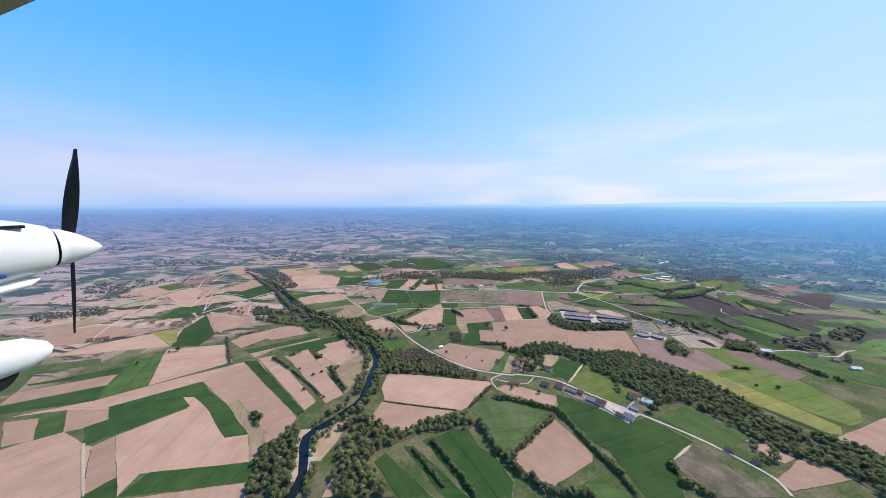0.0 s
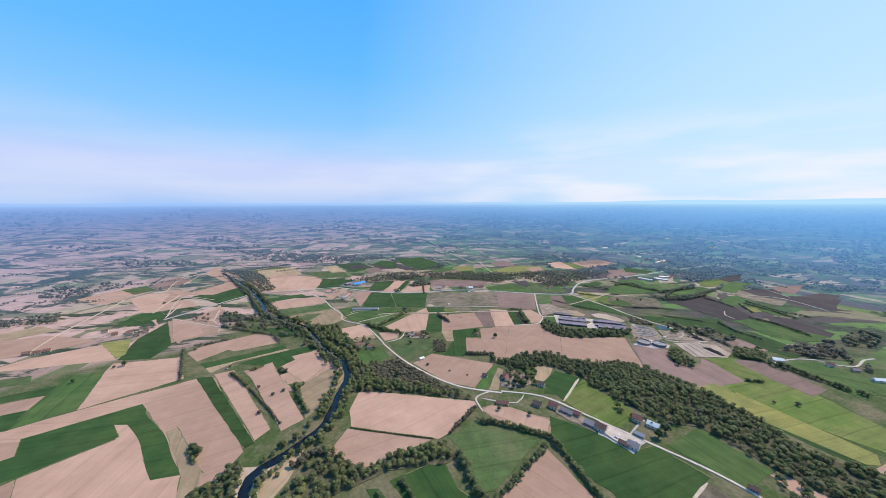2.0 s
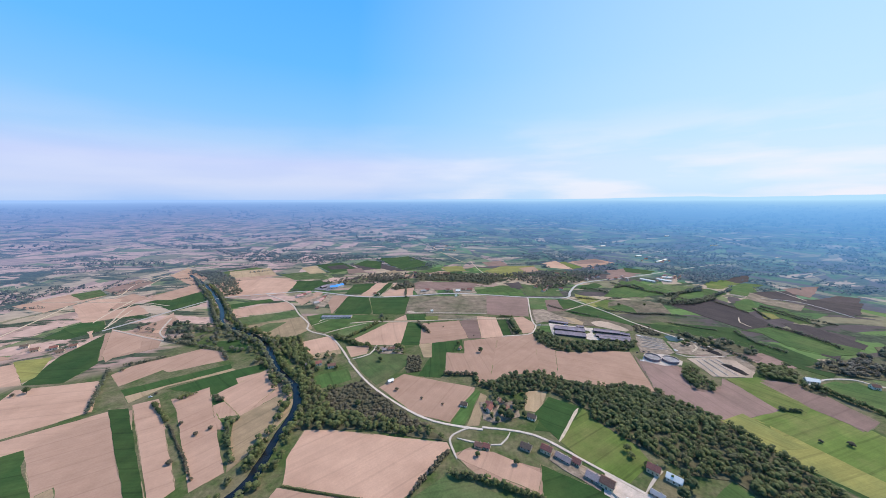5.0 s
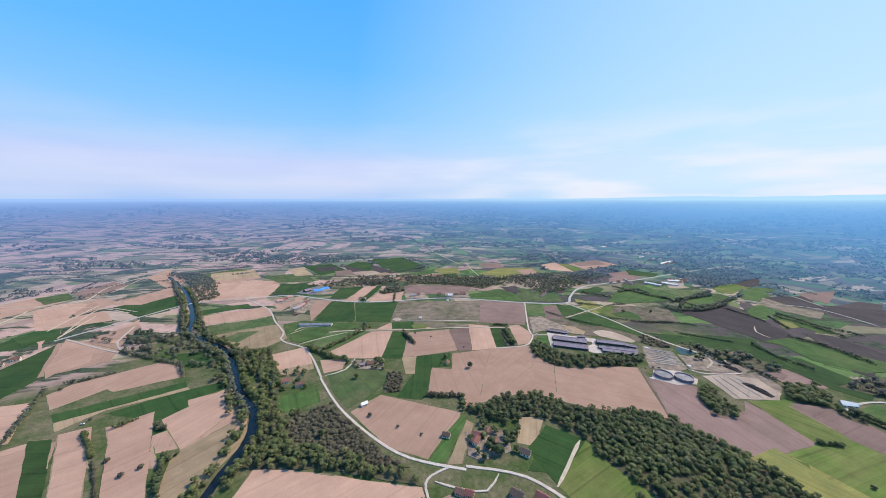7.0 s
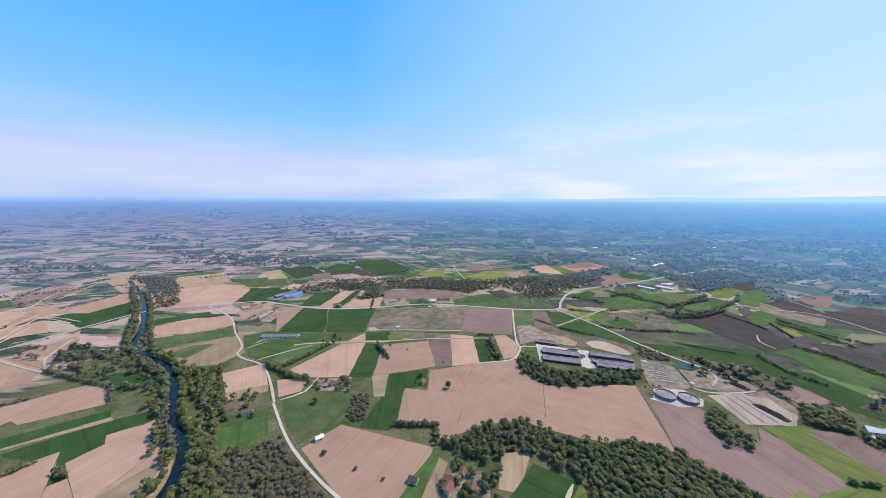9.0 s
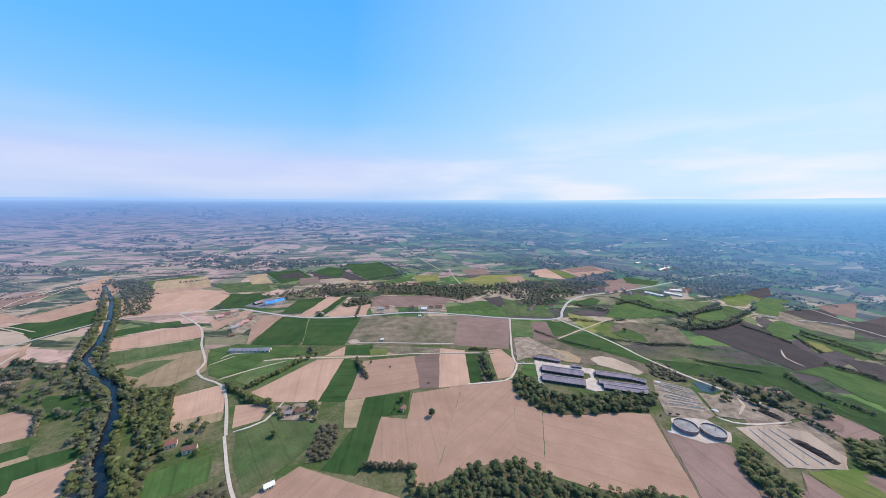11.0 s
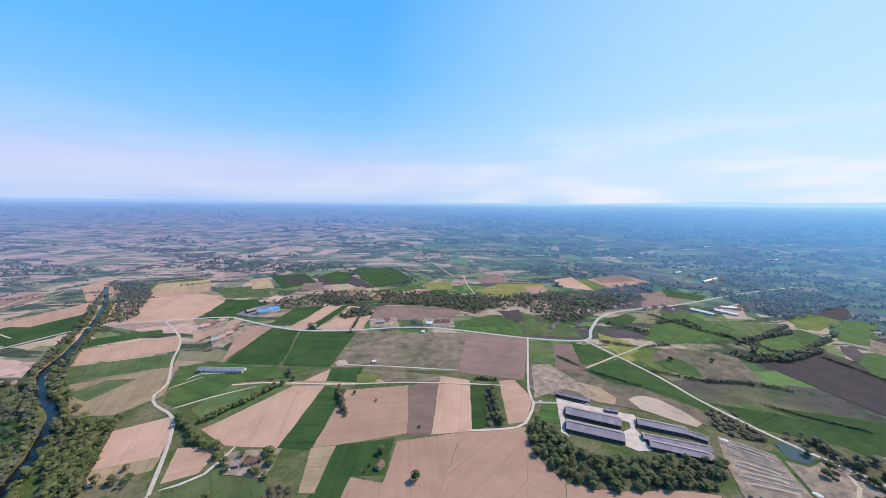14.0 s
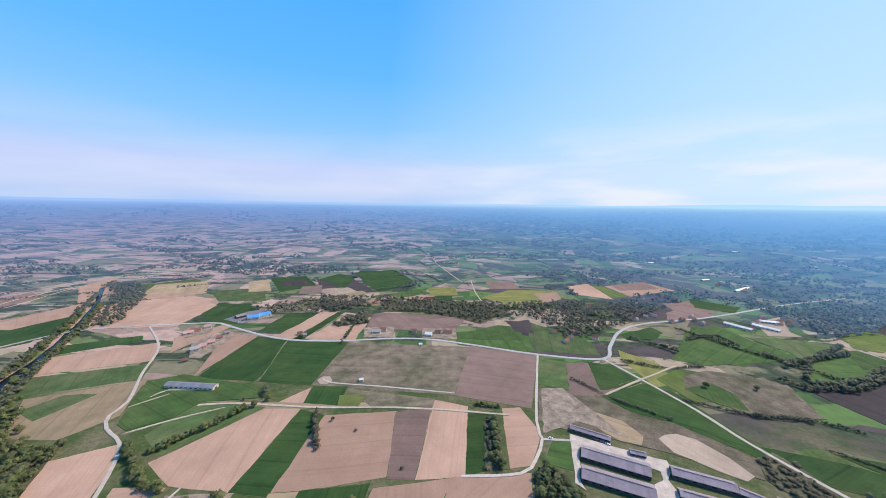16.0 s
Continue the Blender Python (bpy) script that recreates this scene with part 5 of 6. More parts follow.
def garden_wall(h, a, b):
    d = math.dist(a, b)
    ob = link_mesh("garden_wall", *box(-d / 2, -0.15, 0, d / 2, 0.15, h), WALLS["white"])
    ob.matrix_world = pose((a[0] + b[0]) / 2, (a[1] + b[1]) / 2, 0.5, 0, 0, math.degrees(math.atan2(b[1] - a[1], b[0] - a[0])))
    return tagged(ob, "white rendered garden wall by the lane", "wall", "garden walls")



CAR_PAINT = {"white": plain("white_car_paint", (0.75, 0.73, 0.70), 0.35, 0.04, spec=0.5), "dark": plain("dark_car_paint", (0.035, 0.035, 0.04), 0.4, 0.1, spec=0.5), "blue": plain("blue_car_paint", (0.05, 0.10, 0.30), 0.4, 0.1, spec=0.5)}


def car(x, y, rot, colour):
    e = thing("car", x, y, rot, f"{colour} car parked in the open", "car", "parked vehicles", 0.62)
    hull = [(-2.1, 0.35), (-2.1, 0.8), (-1.3, 0.95), (1.0, 0.95), (2.0, 0.75), (2.1, 0.35)]
    top = [(-1.7, 0.93), (-1.3, 1.45), (0.3, 1.45), (1.0, 0.93)]
    for name, prof, w, mat in (("body", hull, 0.88, CAR_PAINT[colour]), ("cabin", top, 0.76, GLASS)):
        n = len(prof)
        v = [(px, s * w, pz) for s in (-1, 1) for px, pz in prof]
        f = [tuple(range(n)), tuple(reversed(range(n, 2 * n)))] + [(k, n + k, n + (k + 1) % n, (k + 1) % n) for k in range(n)]
        link_mesh(name, v, f, mat, e)
    link_mesh("roof", *box(-1.25, -0.72, 1.45, 0.28, 0.72, 1.5), CAR_PAINT[colour], e)
    for sx in (-1.3, 1.3):
        for sy in (-0.86, 0.86):
            n = 12
            v = [(sx + 0.33 * math.cos(2 * math.pi * k / n), sy + o, 0.33 + 0.33 * math.sin(2 * math.pi * k / n)) for o in (-0.1, 0.1) for k in range(n)]
            f = [(k, (k + 1) % n, n + (k + 1) % n, n + k) for k in range(n)] + [tuple(range(n)), tuple(range(n, 2 * n))]
            link_mesh("wheel", v, f, DARK_EARTH, e)
    return e


def sheeted_heap(x, y, r):
    """A rounded heap under pale sheeting."""
    n, m = 16, 5
    v, f = [(0, 0, r * 0.32)], []
    for j in range(1, m + 1):
        for k in range(n):
            t, q = 2 * math.pi * k / n, j / m
            v.append((r * q * math.cos(t), r * 0.6 * q * math.sin(t), r * 0.32 * (1 - q * q) * (1 + 0.2 * noise.noise((k, j, x)))))
    f += [(0, 1 + k, 1 + (k + 1) % n) for k in range(n)]
    for j in range(m - 1):
        for k in range(n):
            p, q = 1 + j * n + k, 1 + j * n + (k + 1) % n
            f.append((p, p + n, q + n, q))
    ob = link_mesh("sheeted_heap", v, f, ROOFS["white"])
    ob.matrix_world = pose(x, y, 0.6, 0, 0, -30)
    return tagged(ob, "rounded heap under white sheeting on the ground", "heap", "sheeted heaps")


# ---- farm and village ----
house(95, 525, -20, 7.9, 6.2, 2.6, 'white', 'dark')
house(127, 524, -25, 8.8, 7.0, 3.2, 'white', 'red')
house(173, 498, -35, 9.7, 7.0, 3.2, 'white', 'dark')
house(104, 456, -25, 7.9, 6.2, 2.6, 'cream', 'brown')
house(112, 454, -25, 7.0, 6.2, 2.6, 'cream', 'red')
house(153, 452, -35, 10.6, 7.9, 2.9, 'grey', 'dark')
house(173, 447, -40, 10.6, 7.9, 4.0, 'cream', 'red')
house(186, 436, -45, 15.0, 7.0, 2.6, 'grey', 'grey')
house(197, 431, -45, 7.9, 7.0, 2.9, 'cream', 'red')
house(205, 413, -45, 12.3, 8.8, 2.6, 'grey', 'grey')
house(214, 405, -45, 11.4, 9.7, 4.3, 'cream', 'brown')
house(227, 380, -47, 10.6, 6.2, 2.6, 'grey', 'brown')
house(235, 376, -47, 10.6, 8.8, 4.0, 'white', 'grey')
house(266, 419, -47, 10.6, 8.8, 4.3, 'cream', 'red')
house(278, 408, -47, 12.3, 7.9, 3.2, 'white', 'white')
house(252, 393, -47, 10.6, 5.3, 2.6, 'grey', 'bluegrey')
house(125, 515, 60, 9.7, 7.0, 3.2, 'white', 'red')
house(146, 514, 70, 7.9, 6.2, 2.6, 'grey', 'brown')
house(140, 530, 60, 7.0, 5.3, 2.6, 'grey', 'brown')
house(-17, 683, 20, 10.6, 6.2, 2.6, 'cream', 'brown')
house(-29, 679, 10, 7.0, 5.3, 2.6, 'grey', 'grey')
house(102, 682, 60, 7.0, 5.3, 2.6, 'cream', 'brown')
house(-126, 635, 30, 9.7, 7.0, 3.6, 'white', 'red')
house(-102, 627, 20, 11.4, 7.0, 3.6, 'white', 'brown')
house(-141, 633, 20, 7.0, 5.3, 2.6, 'grey', 'grey')
house(592, 562, -30, 14.1, 7.0, 2.9, 'white', 'white')
house(590, 561, -15, 15.0, 7.0, 2.9, 'white', 'white')
house(675, 497, -10, 14.1, 7.0, 2.9, 'white', 'white')
house(658, 543, -20, 8.8, 7.0, 3.6, 'white', 'brown')
house(678, 526, -20, 7.9, 6.2, 2.6, 'cream', 'grey')
house(314, 321, -45, 7.9, 5.3, 2.6, 'grey', 'brown')
house(328, 304, -45, 7.0, 5.3, 2.6, 'grey', 'dark')
house(-668, 713, 35, 9.7, 7.0, 3.6, 'white', 'dark')
house(-634, 699, 35, 9.7, 7.0, 3.6, 'cream', 'brown')
house(-610, 706, 35, 9.7, 7.0, 3.6, 'white', 'red')
house(-584, 692, 35, 9.7, 7.0, 3.6, 'cream', 'dark')
house(-682, 625, 35, 9.7, 7.0, 3.6, 'cream', 'red')
house(-690, 617, 35, 9.7, 7.0, 3.6, 'white', 'brown')
house(-705, 614, 35, 9.7, 7.0, 3.6, 'grey', 'brown')
house(-583, 712, 35, 9.7, 7.0, 3.6, 'white', 'brown')
house(28, 1042, 5, 14.1, 7.9, 2.9, 'white', 'bluegrey')
house(38, 1051, 5, 11.4, 7.9, 3.6, 'white', 'red')
house(96, 1052, 0, 10.6, 7.9, 2.9, 'cream', 'brown')
house(125, 1037, -5, 12.3, 8.8, 3.6, 'white', 'white')
house(159, 1051, -5, 15.8, 7.9, 3.2, 'cream', 'red')
house(141, 1050, -5, 10.6, 7.0, 2.9, 'cream', 'brown')
house(52, 876, 10, 5.3, 4.4, 2.6, 'white', 'white')
house(116, 994, 10, 5.3, 4.4, 2.6, 'white', 'white')
house(-304, 1005, 35, 14.1, 8.8, 2.9, 'white', 'pink')
house(-300, 1016, 35, 15.8, 8.8, 2.9, 'white', 'red')
house(-294, 1037, 35, 10.6, 7.9, 2.9, 'white', 'pink')
house(-239, 943, 40, 11.4, 8.8, 3.6, 'white', 'bluegrey')
house(-235, 954, 40, 10.6, 8.8, 4.0, 'white', 'pink')
house(-234, 971, 40, 10.6, 8.8, 3.6, 'cream', 'pink')
house(-235, 991, 40, 8.8, 7.0, 2.9, 'white', 'red')
house(-237, 1012, 40, 7.9, 6.2, 2.9, 'cream', 'grey')
house(-224, 907, 40, 7.9, 6.2, 2.6, 'grey', 'brown')
house(-107, 1021, 30, 8.8, 6.2, 2.9, 'white', 'brown')
house(-96, 1014, 30, 7.9, 6.2, 2.9, 'white', 'grey')
house(602, 1193, 70, 10.6, 7.0, 2.9, 'white', 'red')
house(552, 1159, 40, 8.8, 7.0, 2.9, 'white', 'grey')
house(605, 1188, -30, 10.6, 7.0, 2.9, 'white', 'grey')
house(685, 1190, 40, 10.6, 7.0, 3.6, 'white', 'grey')
house(651, 1167, 10, 8.8, 7.0, 3.6, 'cream', 'red')
house(678, 1147, 40, 8.8, 7.0, 3.6, 'white', 'grey')
house(677, 1168, 70, 10.6, 7.0, 3.6, 'cream', 'red')
house(582, 1178, -30, 8.8, 7.0, 2.9, 'cream', 'grey')
house(622, 1156, 40, 8.8, 7.0, 2.9, 'white', 'red')
house(854, 1154, 70, 10.6, 7.0, 2.9, 'cream', 'red')
house(855, 1177, 10, 10.6, 7.0, 2.9, 'white', 'brown')
house(781, 1154, 10, 8.8, 7.0, 3.6, 'white', 'grey')
house(839, 1199, -30, 10.6, 7.0, 3.6, 'white', 'grey')
house(760, 1126, 70, 12.3, 7.0, 2.9, 'cream', 'brown')
house(876, 1181, 40, 10.6, 7.0, 2.9, 'cream', 'red')
house(799, 1165, 40, 10.6, 7.0, 3.6, 'white', 'red')
house(825, 1185, 10, 8.8, 7.0, 2.9, 'white', 'red')
house(835, 1156, 10, 12.3, 7.0, 2.9, 'white', 'red')
house(401, 1069, -30, 8.8, 7.0, 3.6, 'cream', 'brown')
house(394, 1074, 70, 10.6, 7.0, 2.9, 'white', 'red')
house(382, 1047, 70, 8.8, 7.0, 3.6, 'white', 'red')
house(357, 1071, 10, 8.8, 7.0, 3.6, 'cream', 'brown')
house(368, 1032, 40, 12.3, 7.0, 2.9, 'white', 'red')
house(424, 1048, -30, 10.6, 7.0, 3.6, 'white', 'red')
house(512, 1243, 10, 10.6, 7.0, 3.6, 'white', 'red')
house(613, 1272, 70, 12.3, 7.0, 2.9, 'white', 'grey')
house(555, 1298, 70, 8.8, 7.0, 3.6, 'white', 'brown')
house(487, 1239, 10, 10.6, 7.0, 2.9, 'white', 'red')
house(572, 1259, 70, 8.8, 7.0, 2.9, 'white', 'brown')
house(483, 1241, -30, 10.6, 7.0, 3.6, 'white', 'red')
house(653, 1326, 40, 12.3, 7.0, 3.6, 'white', 'red')
house(-10, 1278, -30, 10.6, 7.0, 3.6, 'white', 'brown')
house(-8, 1275, -30, 10.6, 7.0, 3.6, 'white', 'red')
house(107, 1255, 10, 10.6, 7.0, 3.6, 'white', 'red')
house(94, 1258, -30, 8.8, 7.0, 3.6, 'white', 'red')
house(44, 1236, 70, 8.8, 7.0, 2.9, 'white', 'grey')
house(104, 1253, -30, 12.3, 7.0, 2.9, 'cream', 'brown')
house(57, 1890, 70, 10.6, 7.0, 3.6, 'white', 'red')
house(126, 1934, 40, 8.8, 7.0, 2.9, 'cream', 'red')
house(107, 1801, 70, 10.6, 7.0, 3.6, 'white', 'brown')
house(163, 1781, -30, 12.3, 7.0, 3.6, 'white', 'red')
house(138, 1793, 70, 12.3, 7.0, 3.6, 'cream', 'brown')
house(930, 1464, 40, 8.8, 7.0, 3.6, 'white', 'brown')
house(1024, 1466, 40, 10.6, 7.0, 2.9, 'white', 'grey')
house(1000, 1437, -30, 10.6, 7.0, 2.9, 'cream', 'grey')
house(972, 1501, -30, 12.3, 7.0, 2.9, 'white', 'red')
house(1035, 1447, -30, 8.8, 7.0, 2.9, 'white', 'red')
house(988, 1425, -30, 8.8, 7.0, 2.9, 'white', 'red')
house(1012, 1452, 40, 12.3, 7.0, 3.6, 'white', 'brown')
barn(317.8, 733.2, -18.9, 55.1, 16, 3.2, 'slate')
barn(326.5, 757.3, -20.5, 55.9, 16, 3.2, 'slate')
barn(318.3, 793.8, -24.7, 37.7, 7, 3, 'slate')
barn(393.4, 742.1, -19.3, 45.7, 12, 3.2, 'slate')
barn(422.5, 728.1, -33.9, 14.9, 8, 2.6, 'slate')
barn(389.5, 707.9, -19.3, 51.3, 11, 3, 'slate')
barn(392.4, 717.9, -17.3, 58.7, 9, 3, 'slate')
barn(353.5, 769.3, -15.6, 13.2, 6, 2.5, 'slate')
barn(-157.7, 843.5, -0.3, 64.6, 10, 3.5, 'panel')
barn(-239.9, 1091.1, 23.6, 20.8, 16, 5, 'blue')
barn(-227.6, 1108.2, 47.3, 21.3, 16, 5, 'blue')
barn(-271.5, 1095.6, 56.8, 17.9, 12, 4, 'slate')
barn(1555.4, 1820.1, 7.2, 50.6, 10, 3.5, 'white')
barn(983.8, 1573.0, 21.4, 31.7, 10, 3.5, 'white')
barn(1005.7, 1456.5, 32.2, 87.9, 10, 3.5, 'white')
barn(1525.9, 2141.9, 8.2, 30.2, 10, 3.5, 'white')
barn(990.9, 1895.8, 7.7, 25.4, 10, 3.5, 'white')
barn(787.4, 1131.2, -54.7, 40.8, 10, 3.5, 'white')
barn(736.6, 1133.8, -57.1, 44.1, 10, 3.5, 'white')
barn(823.9, 1167.4, -18.9, 31.4, 10, 3.5, 'white')
slurry_tank(412.2, 635.7, 11.5)
slurry_tank(435.5, 626.7, 11.5)
yard('concrete', (298, 794), (333, 779), (377, 764), (376, 751), (367, 749), (327, 766), (302, 776), (288, 734), (290, 725), (283, 733), (290, 761))
yard('concrete', (366, 757), (377, 757), (365, 742), (364, 709), (350, 708), (341, 714), (350, 736), (361, 741))
yard('concrete', (409, 653), (446, 652), (455, 626), (443, 613), (416, 613), (392, 630))
yard('dirt', (445, 732), (480, 707), (463, 654), (445, 648), (408, 657), (420, 689))
yard('sand', (469, 635), (519, 637), (542, 625), (537, 589), (519, 575), (465, 580))
yard('dirt', (516, 634), (561, 643), (553, 604), (537, 589), (540, 622))
yard('dirt', (482, 700), (497, 692), (516, 700), (548, 664), (556, 645), (520, 640), (466, 652))
yard('dirt', (289, 879), (317, 881), (356, 792), (314, 815), (271, 792))
pond(1, (494, 722), (509, 724), (517, 718), (515, 703), (499, 696), (488, 703))
bund('rubble', (511, 616), (518, 581))
bund('dark', (525, 663), (534, 642))
silage_wall(0.9, (447, 727), (477, 706))
silage_wall(0.9, (443, 718), (472, 695))
silage_wall(0.9, (437, 707), (468, 685))
silage_wall(0.9, (430, 693), (465, 676))
silage_wall(0.9, (422, 681), (463, 667))
feed_mound(2.2, (446, 722), (472, 703))
feed_mound(2.2, (433, 700), (463, 682))
feed_mound(2.2, (427, 687), (461, 673))
feed_mound(2.2, (420, 674), (459, 662))
yard('concrete', (219, 419), (253, 383), (230, 367), (218, 384), (207, 397))
yard('dirt', (181, 449), (217, 414), (205, 400), (181, 424), (172, 436))
yard('dirt', (-51, 695), (2, 702), (4, 667), (-35, 669))
yard('dirt', (115, 531), (161, 533), (160, 502), (127, 491), (115, 498))
yard('dirt', (-270, 973), (-240, 1029), (-216, 1003), (-210, 918), (-227, 917))
yard('dirt', (-330, 1023), (-300, 1066), (-269, 1016), (-295, 987))
yard('dirt', (-2, 1064), (53, 1074), (68, 1022), (11, 1018))
yard('dirt', (109, 1072), (173, 1076), (177, 1024), (115, 1025))
yard('paved', (-296, 1080), (-282, 1128), (-258, 1150), (-206, 1110), (-246, 1062))
silage_wall(1.0, (481, 631), (473, 582))
silage_wall(1.0, (491, 631), (488, 582))
silage_wall(1.0, (502, 630), (503, 581))
silage_wall(1.0, (512, 630), (515, 584))
car(276.1, 785.2, -10, 'white')
car(320.1, 786.7, -25, 'dark')
car(323.8, 785.0, -25, 'dark')
car(328.0, 783.4, -25, 'blue')
car(331.2, 780.8, -20, 'white')
car(400.8, 657.6, 30, 'dark')
car(413.5, 659.8, 20, 'dark')
car(421.7, 657.9, -10, 'dark')
car(224.6, 390.7, -45, 'white')
car(236.6, 385.9, -45, 'dark')
car(-253.3, 1075.7, 20, 'dark')
car(-258.2, 1068.6, 20, 'white')
car(-33.1, 674.5, 0, 'white')
car(-318.0, 556.1, 20, 'white')
sheeted_heap(471.8, 663.4, 3.6)
sheeted_heap(392.1, 630.6, 3)
sheeted_heap(446.9, 725.5, 3.6)
house(-5, 581.5, 35, 8, 5, 2.6, 'white', 'white')
garden_wall(1.8, (214, 397), (220, 386))
garden_wall(1.8, (220, 386), (228, 379))

# ---- single trees and bushes ----
def limb_mesh(h, r):
    """Tapered trunk that forks into a few limbs."""
    rng = random.Random(3)
    verts, faces = [], []

    def tube(a, b, ra, rb):
        o = len(verts)
        for p, q in ((a, ra), (b, rb)):
            for k in range(6):
                t = 2 * math.pi * k / 6
                verts.append((p[0] + q * math.cos(t), p[1] + q * math.sin(t), p[2]))
        faces.extend((o + k, o + (k + 1) % 6, o + 6 + (k + 1) % 6, o + 6 + k) for k in range(6))

    tube((0, 0, -0.3), (0.1, 0, h * 0.4), r * 0.085, r * 0.06)
    tube((0.1, 0, h * 0.4), (0, 0.1, h * 0.78), r * 0.06, r * 0.02)
    for k in range(5):
        t = k * 1.26 + rng.uniform(-0.3, 0.3)
        z = h * rng.uniform(0.33, 0.5)
        tube((0.08, 0, z), (math.cos(t) * r * 0.62, math.sin(t) * r * 0.62, z + h * rng.uniform(0.16, 0.3)), r * 0.04, r * 0.012)
    return verts, faces


def tree_kind(seed, h, r, material, label):
    e = thing("tree", 0, 0, 0, label, "tree", "single trees")
    link_mesh("trunk", *limb_mesh(h, r), BARK, e)
    rng = np.random.RandomState(seed)
    v, f, soft = crowns([(0, 0, h, r)], 22, rng, False, 0.7)
    v2, f2, soft2 = crowns([(0, 0, h * 1.05, r * 1.12)], 90, rng, True, 0.42)
    c = new("crown", raw_mesh("crown", np.concatenate([v, v2]), np.concatenate([f, f2 + len(v)]), material, np.concatenate([soft, soft2])))
    c.parent = e
    return e


def plant(kind, *places):
    for x, y, s in places:
        m = pose(x, y, 0.4, 0, 0, (x * 37 + y * 11) % 360)
        ob = copy_thing(kind, m)
        ob.scale = (s, s, s * 0.95)


oak = tree_kind(31, 9.5, 4.6, DARK_LEAF, "round broadleaf tree in dark spring green")
oak.location = (136, 668, 0.4)
willow = tree_kind(32, 8.0, 4.2, LEAF, "light green willow at a field edge")
willow.location = (100, 698, 0.4)
bush = tree_kind(33, 4.2, 2.8, TWIG, "brownish bush on a field baulk")
bush.location = (6, 561, 0.4)
plant(oak, (416, 552, 0.90), (286, 399, 1.30), (289, 410, 1.10), (272, 390, 1.20), (-39, 529, 0.90), (-232, 375, 1.10), (-242, 382, 0.90), (141, 512, 1.00), (145, 499, 1.10), (156, 512, 0.90), (131, 493, 0.80), (137, 506, 0.90), (159, 522, 1.00), (149, 499, 0.90), (165, 502, 0.80), (301, 686, 1.00), (179, 548, 1.00), (46, 795, 0.50), (93, 683, 0.35), (90, 675, 0.30), (-494, 571, 1.00), (-522, 521, 0.70))
plant(willow, (1, 685, 1.00), (-29, 644, 1.00), (-53, 687, 0.90), (101, 443, 0.70), (138, 432, 0.80), (-131, 629, 1.00), (-93, 622, 0.80), (-153, 636, 0.90), (-54, 812, 1.00), (-45, 824, 0.90), (-96, 1005, 1.00), (213, 754, 0.90), (508, 899, 1.00), (570, 897, 0.90), (513, 691, 1.00), (500, 682, 1.00), (531, 674, 1.10), (551, 681, 1.00))
plant(bush, (41, 541, 0.70), (68, 528, 0.60), (133, 736, 0.60), (-19, 500, 0.70), (-197, 492, 1.00), (-316, 563, 0.80), (-504, 564, 1.00), (-419, 626, 1.00), (-237, 501, 1.00), (-207, 483, 1.00), (-204, 443, 1.10), (76, 781, 0.60), (-74, 823, 0.80), (119, 597, 1.00), (106, 601, 0.90), (78, 599, 0.90), (292, 428, 0.80), (281, 453, 1.00), (271, 450, 0.80), (280, 446, 0.90), (494, 444, 1.20), (468, 450, 0.80))


# ---- the light aircraft that carries the camera, where the shot begins ----
PAINT = plain("white_aircraft_paint", (0.80, 0.80, 0.80), 0.3, 0.02, 2.0, spec=0.5)
BLUE = plain("blue_aircraft_paint", (0.02, 0.07, 0.38), 0.3, 0.03, 2.0, spec=0.5)
BLACK = plain("matt_black", (0.012, 0.012, 0.014), 0.45, 0.1, 3.0)
RUBBER = plain("tyre_rubber", (0.02, 0.02, 0.02), 0.85, 0.15, 5.0)
BARE_METAL = plain("grey_underside", (0.30, 0.28, 0.25), 0.6, 0.12, 1.2)
STEEL = plain("steel", (0.45, 0.45, 0.46), 0.3, 0.05, 3.0, metal=1.0)


def loft(stations, n=28, power=2.3):
    """A closed hull through rounded sections: (y, centre x, centre z, half width, half height)."""
    verts, faces = [], []
    for y, cx, cz, w, h in stations:
        for k in range(n):
            t = 2 * math.pi * k / n
            c, s = math.cos(t), math.sin(t)
            verts.append((cx + w * math.copysign(abs(c) ** (2 / power), c), y, cz + h * math.copysign(abs(s) ** (2 / power), s)))
    for i in range(len(stations) - 1):
        for k in range(n):
            a, b = i * n + k, i * n + (k + 1) % n
            faces.append((a, b, b + n, a + n))
    faces += [tuple(range(n)), tuple(reversed(range((len(stations) - 1) * n, len(stations) * n)))]
    return verts, faces


def rod(a, b, r, n=10):
    a, b = Vector(a), Vector(b)
    q = (b - a).to_track_quat("Z", "Y")
    verts = [tuple(p + q @ Vector((r * math.cos(2 * math.pi * k / n), r * math.sin(2 * math.pi * k / n), 0))) for p in (a, b) for k in range(n)]
    return verts, [(k, (k + 1) % n, n + (k + 1) % n, n + k) for k in range(n)] + [tuple(reversed(range(n))), tuple(range(n, 2 * n))]


def airfoil(x0, x1, y_lead, chord, z, thick, n=9):
    """A wing panel: rounded leading edge, thin trailing edge, flat underside."""
    prof = []
    for k in range(n + 1):
        u = (1 - math.cos(math.pi * k / n)) / 2
        prof.append((y_lead - chord * u, z + thick * (1.5 * u ** 0.5 - 1.9 * u + 0.4 * u ** 2) * 1.6))
    prof += [(y_lead - chord * u, z - thick * 0.12 * math.sin(math.pi * u)) for u in (0.8, 0.5, 0.2, 0.05)]
    m = len(prof)
    verts = [(x, py, pz) for x in (x0, x1) for py, pz in prof]
    return verts, [(k, (k + 1) % m, m + (k + 1) % m, m + k) for k in range(m)] + [tuple(reversed(range(m))), tuple(range(m, 2 * m))]


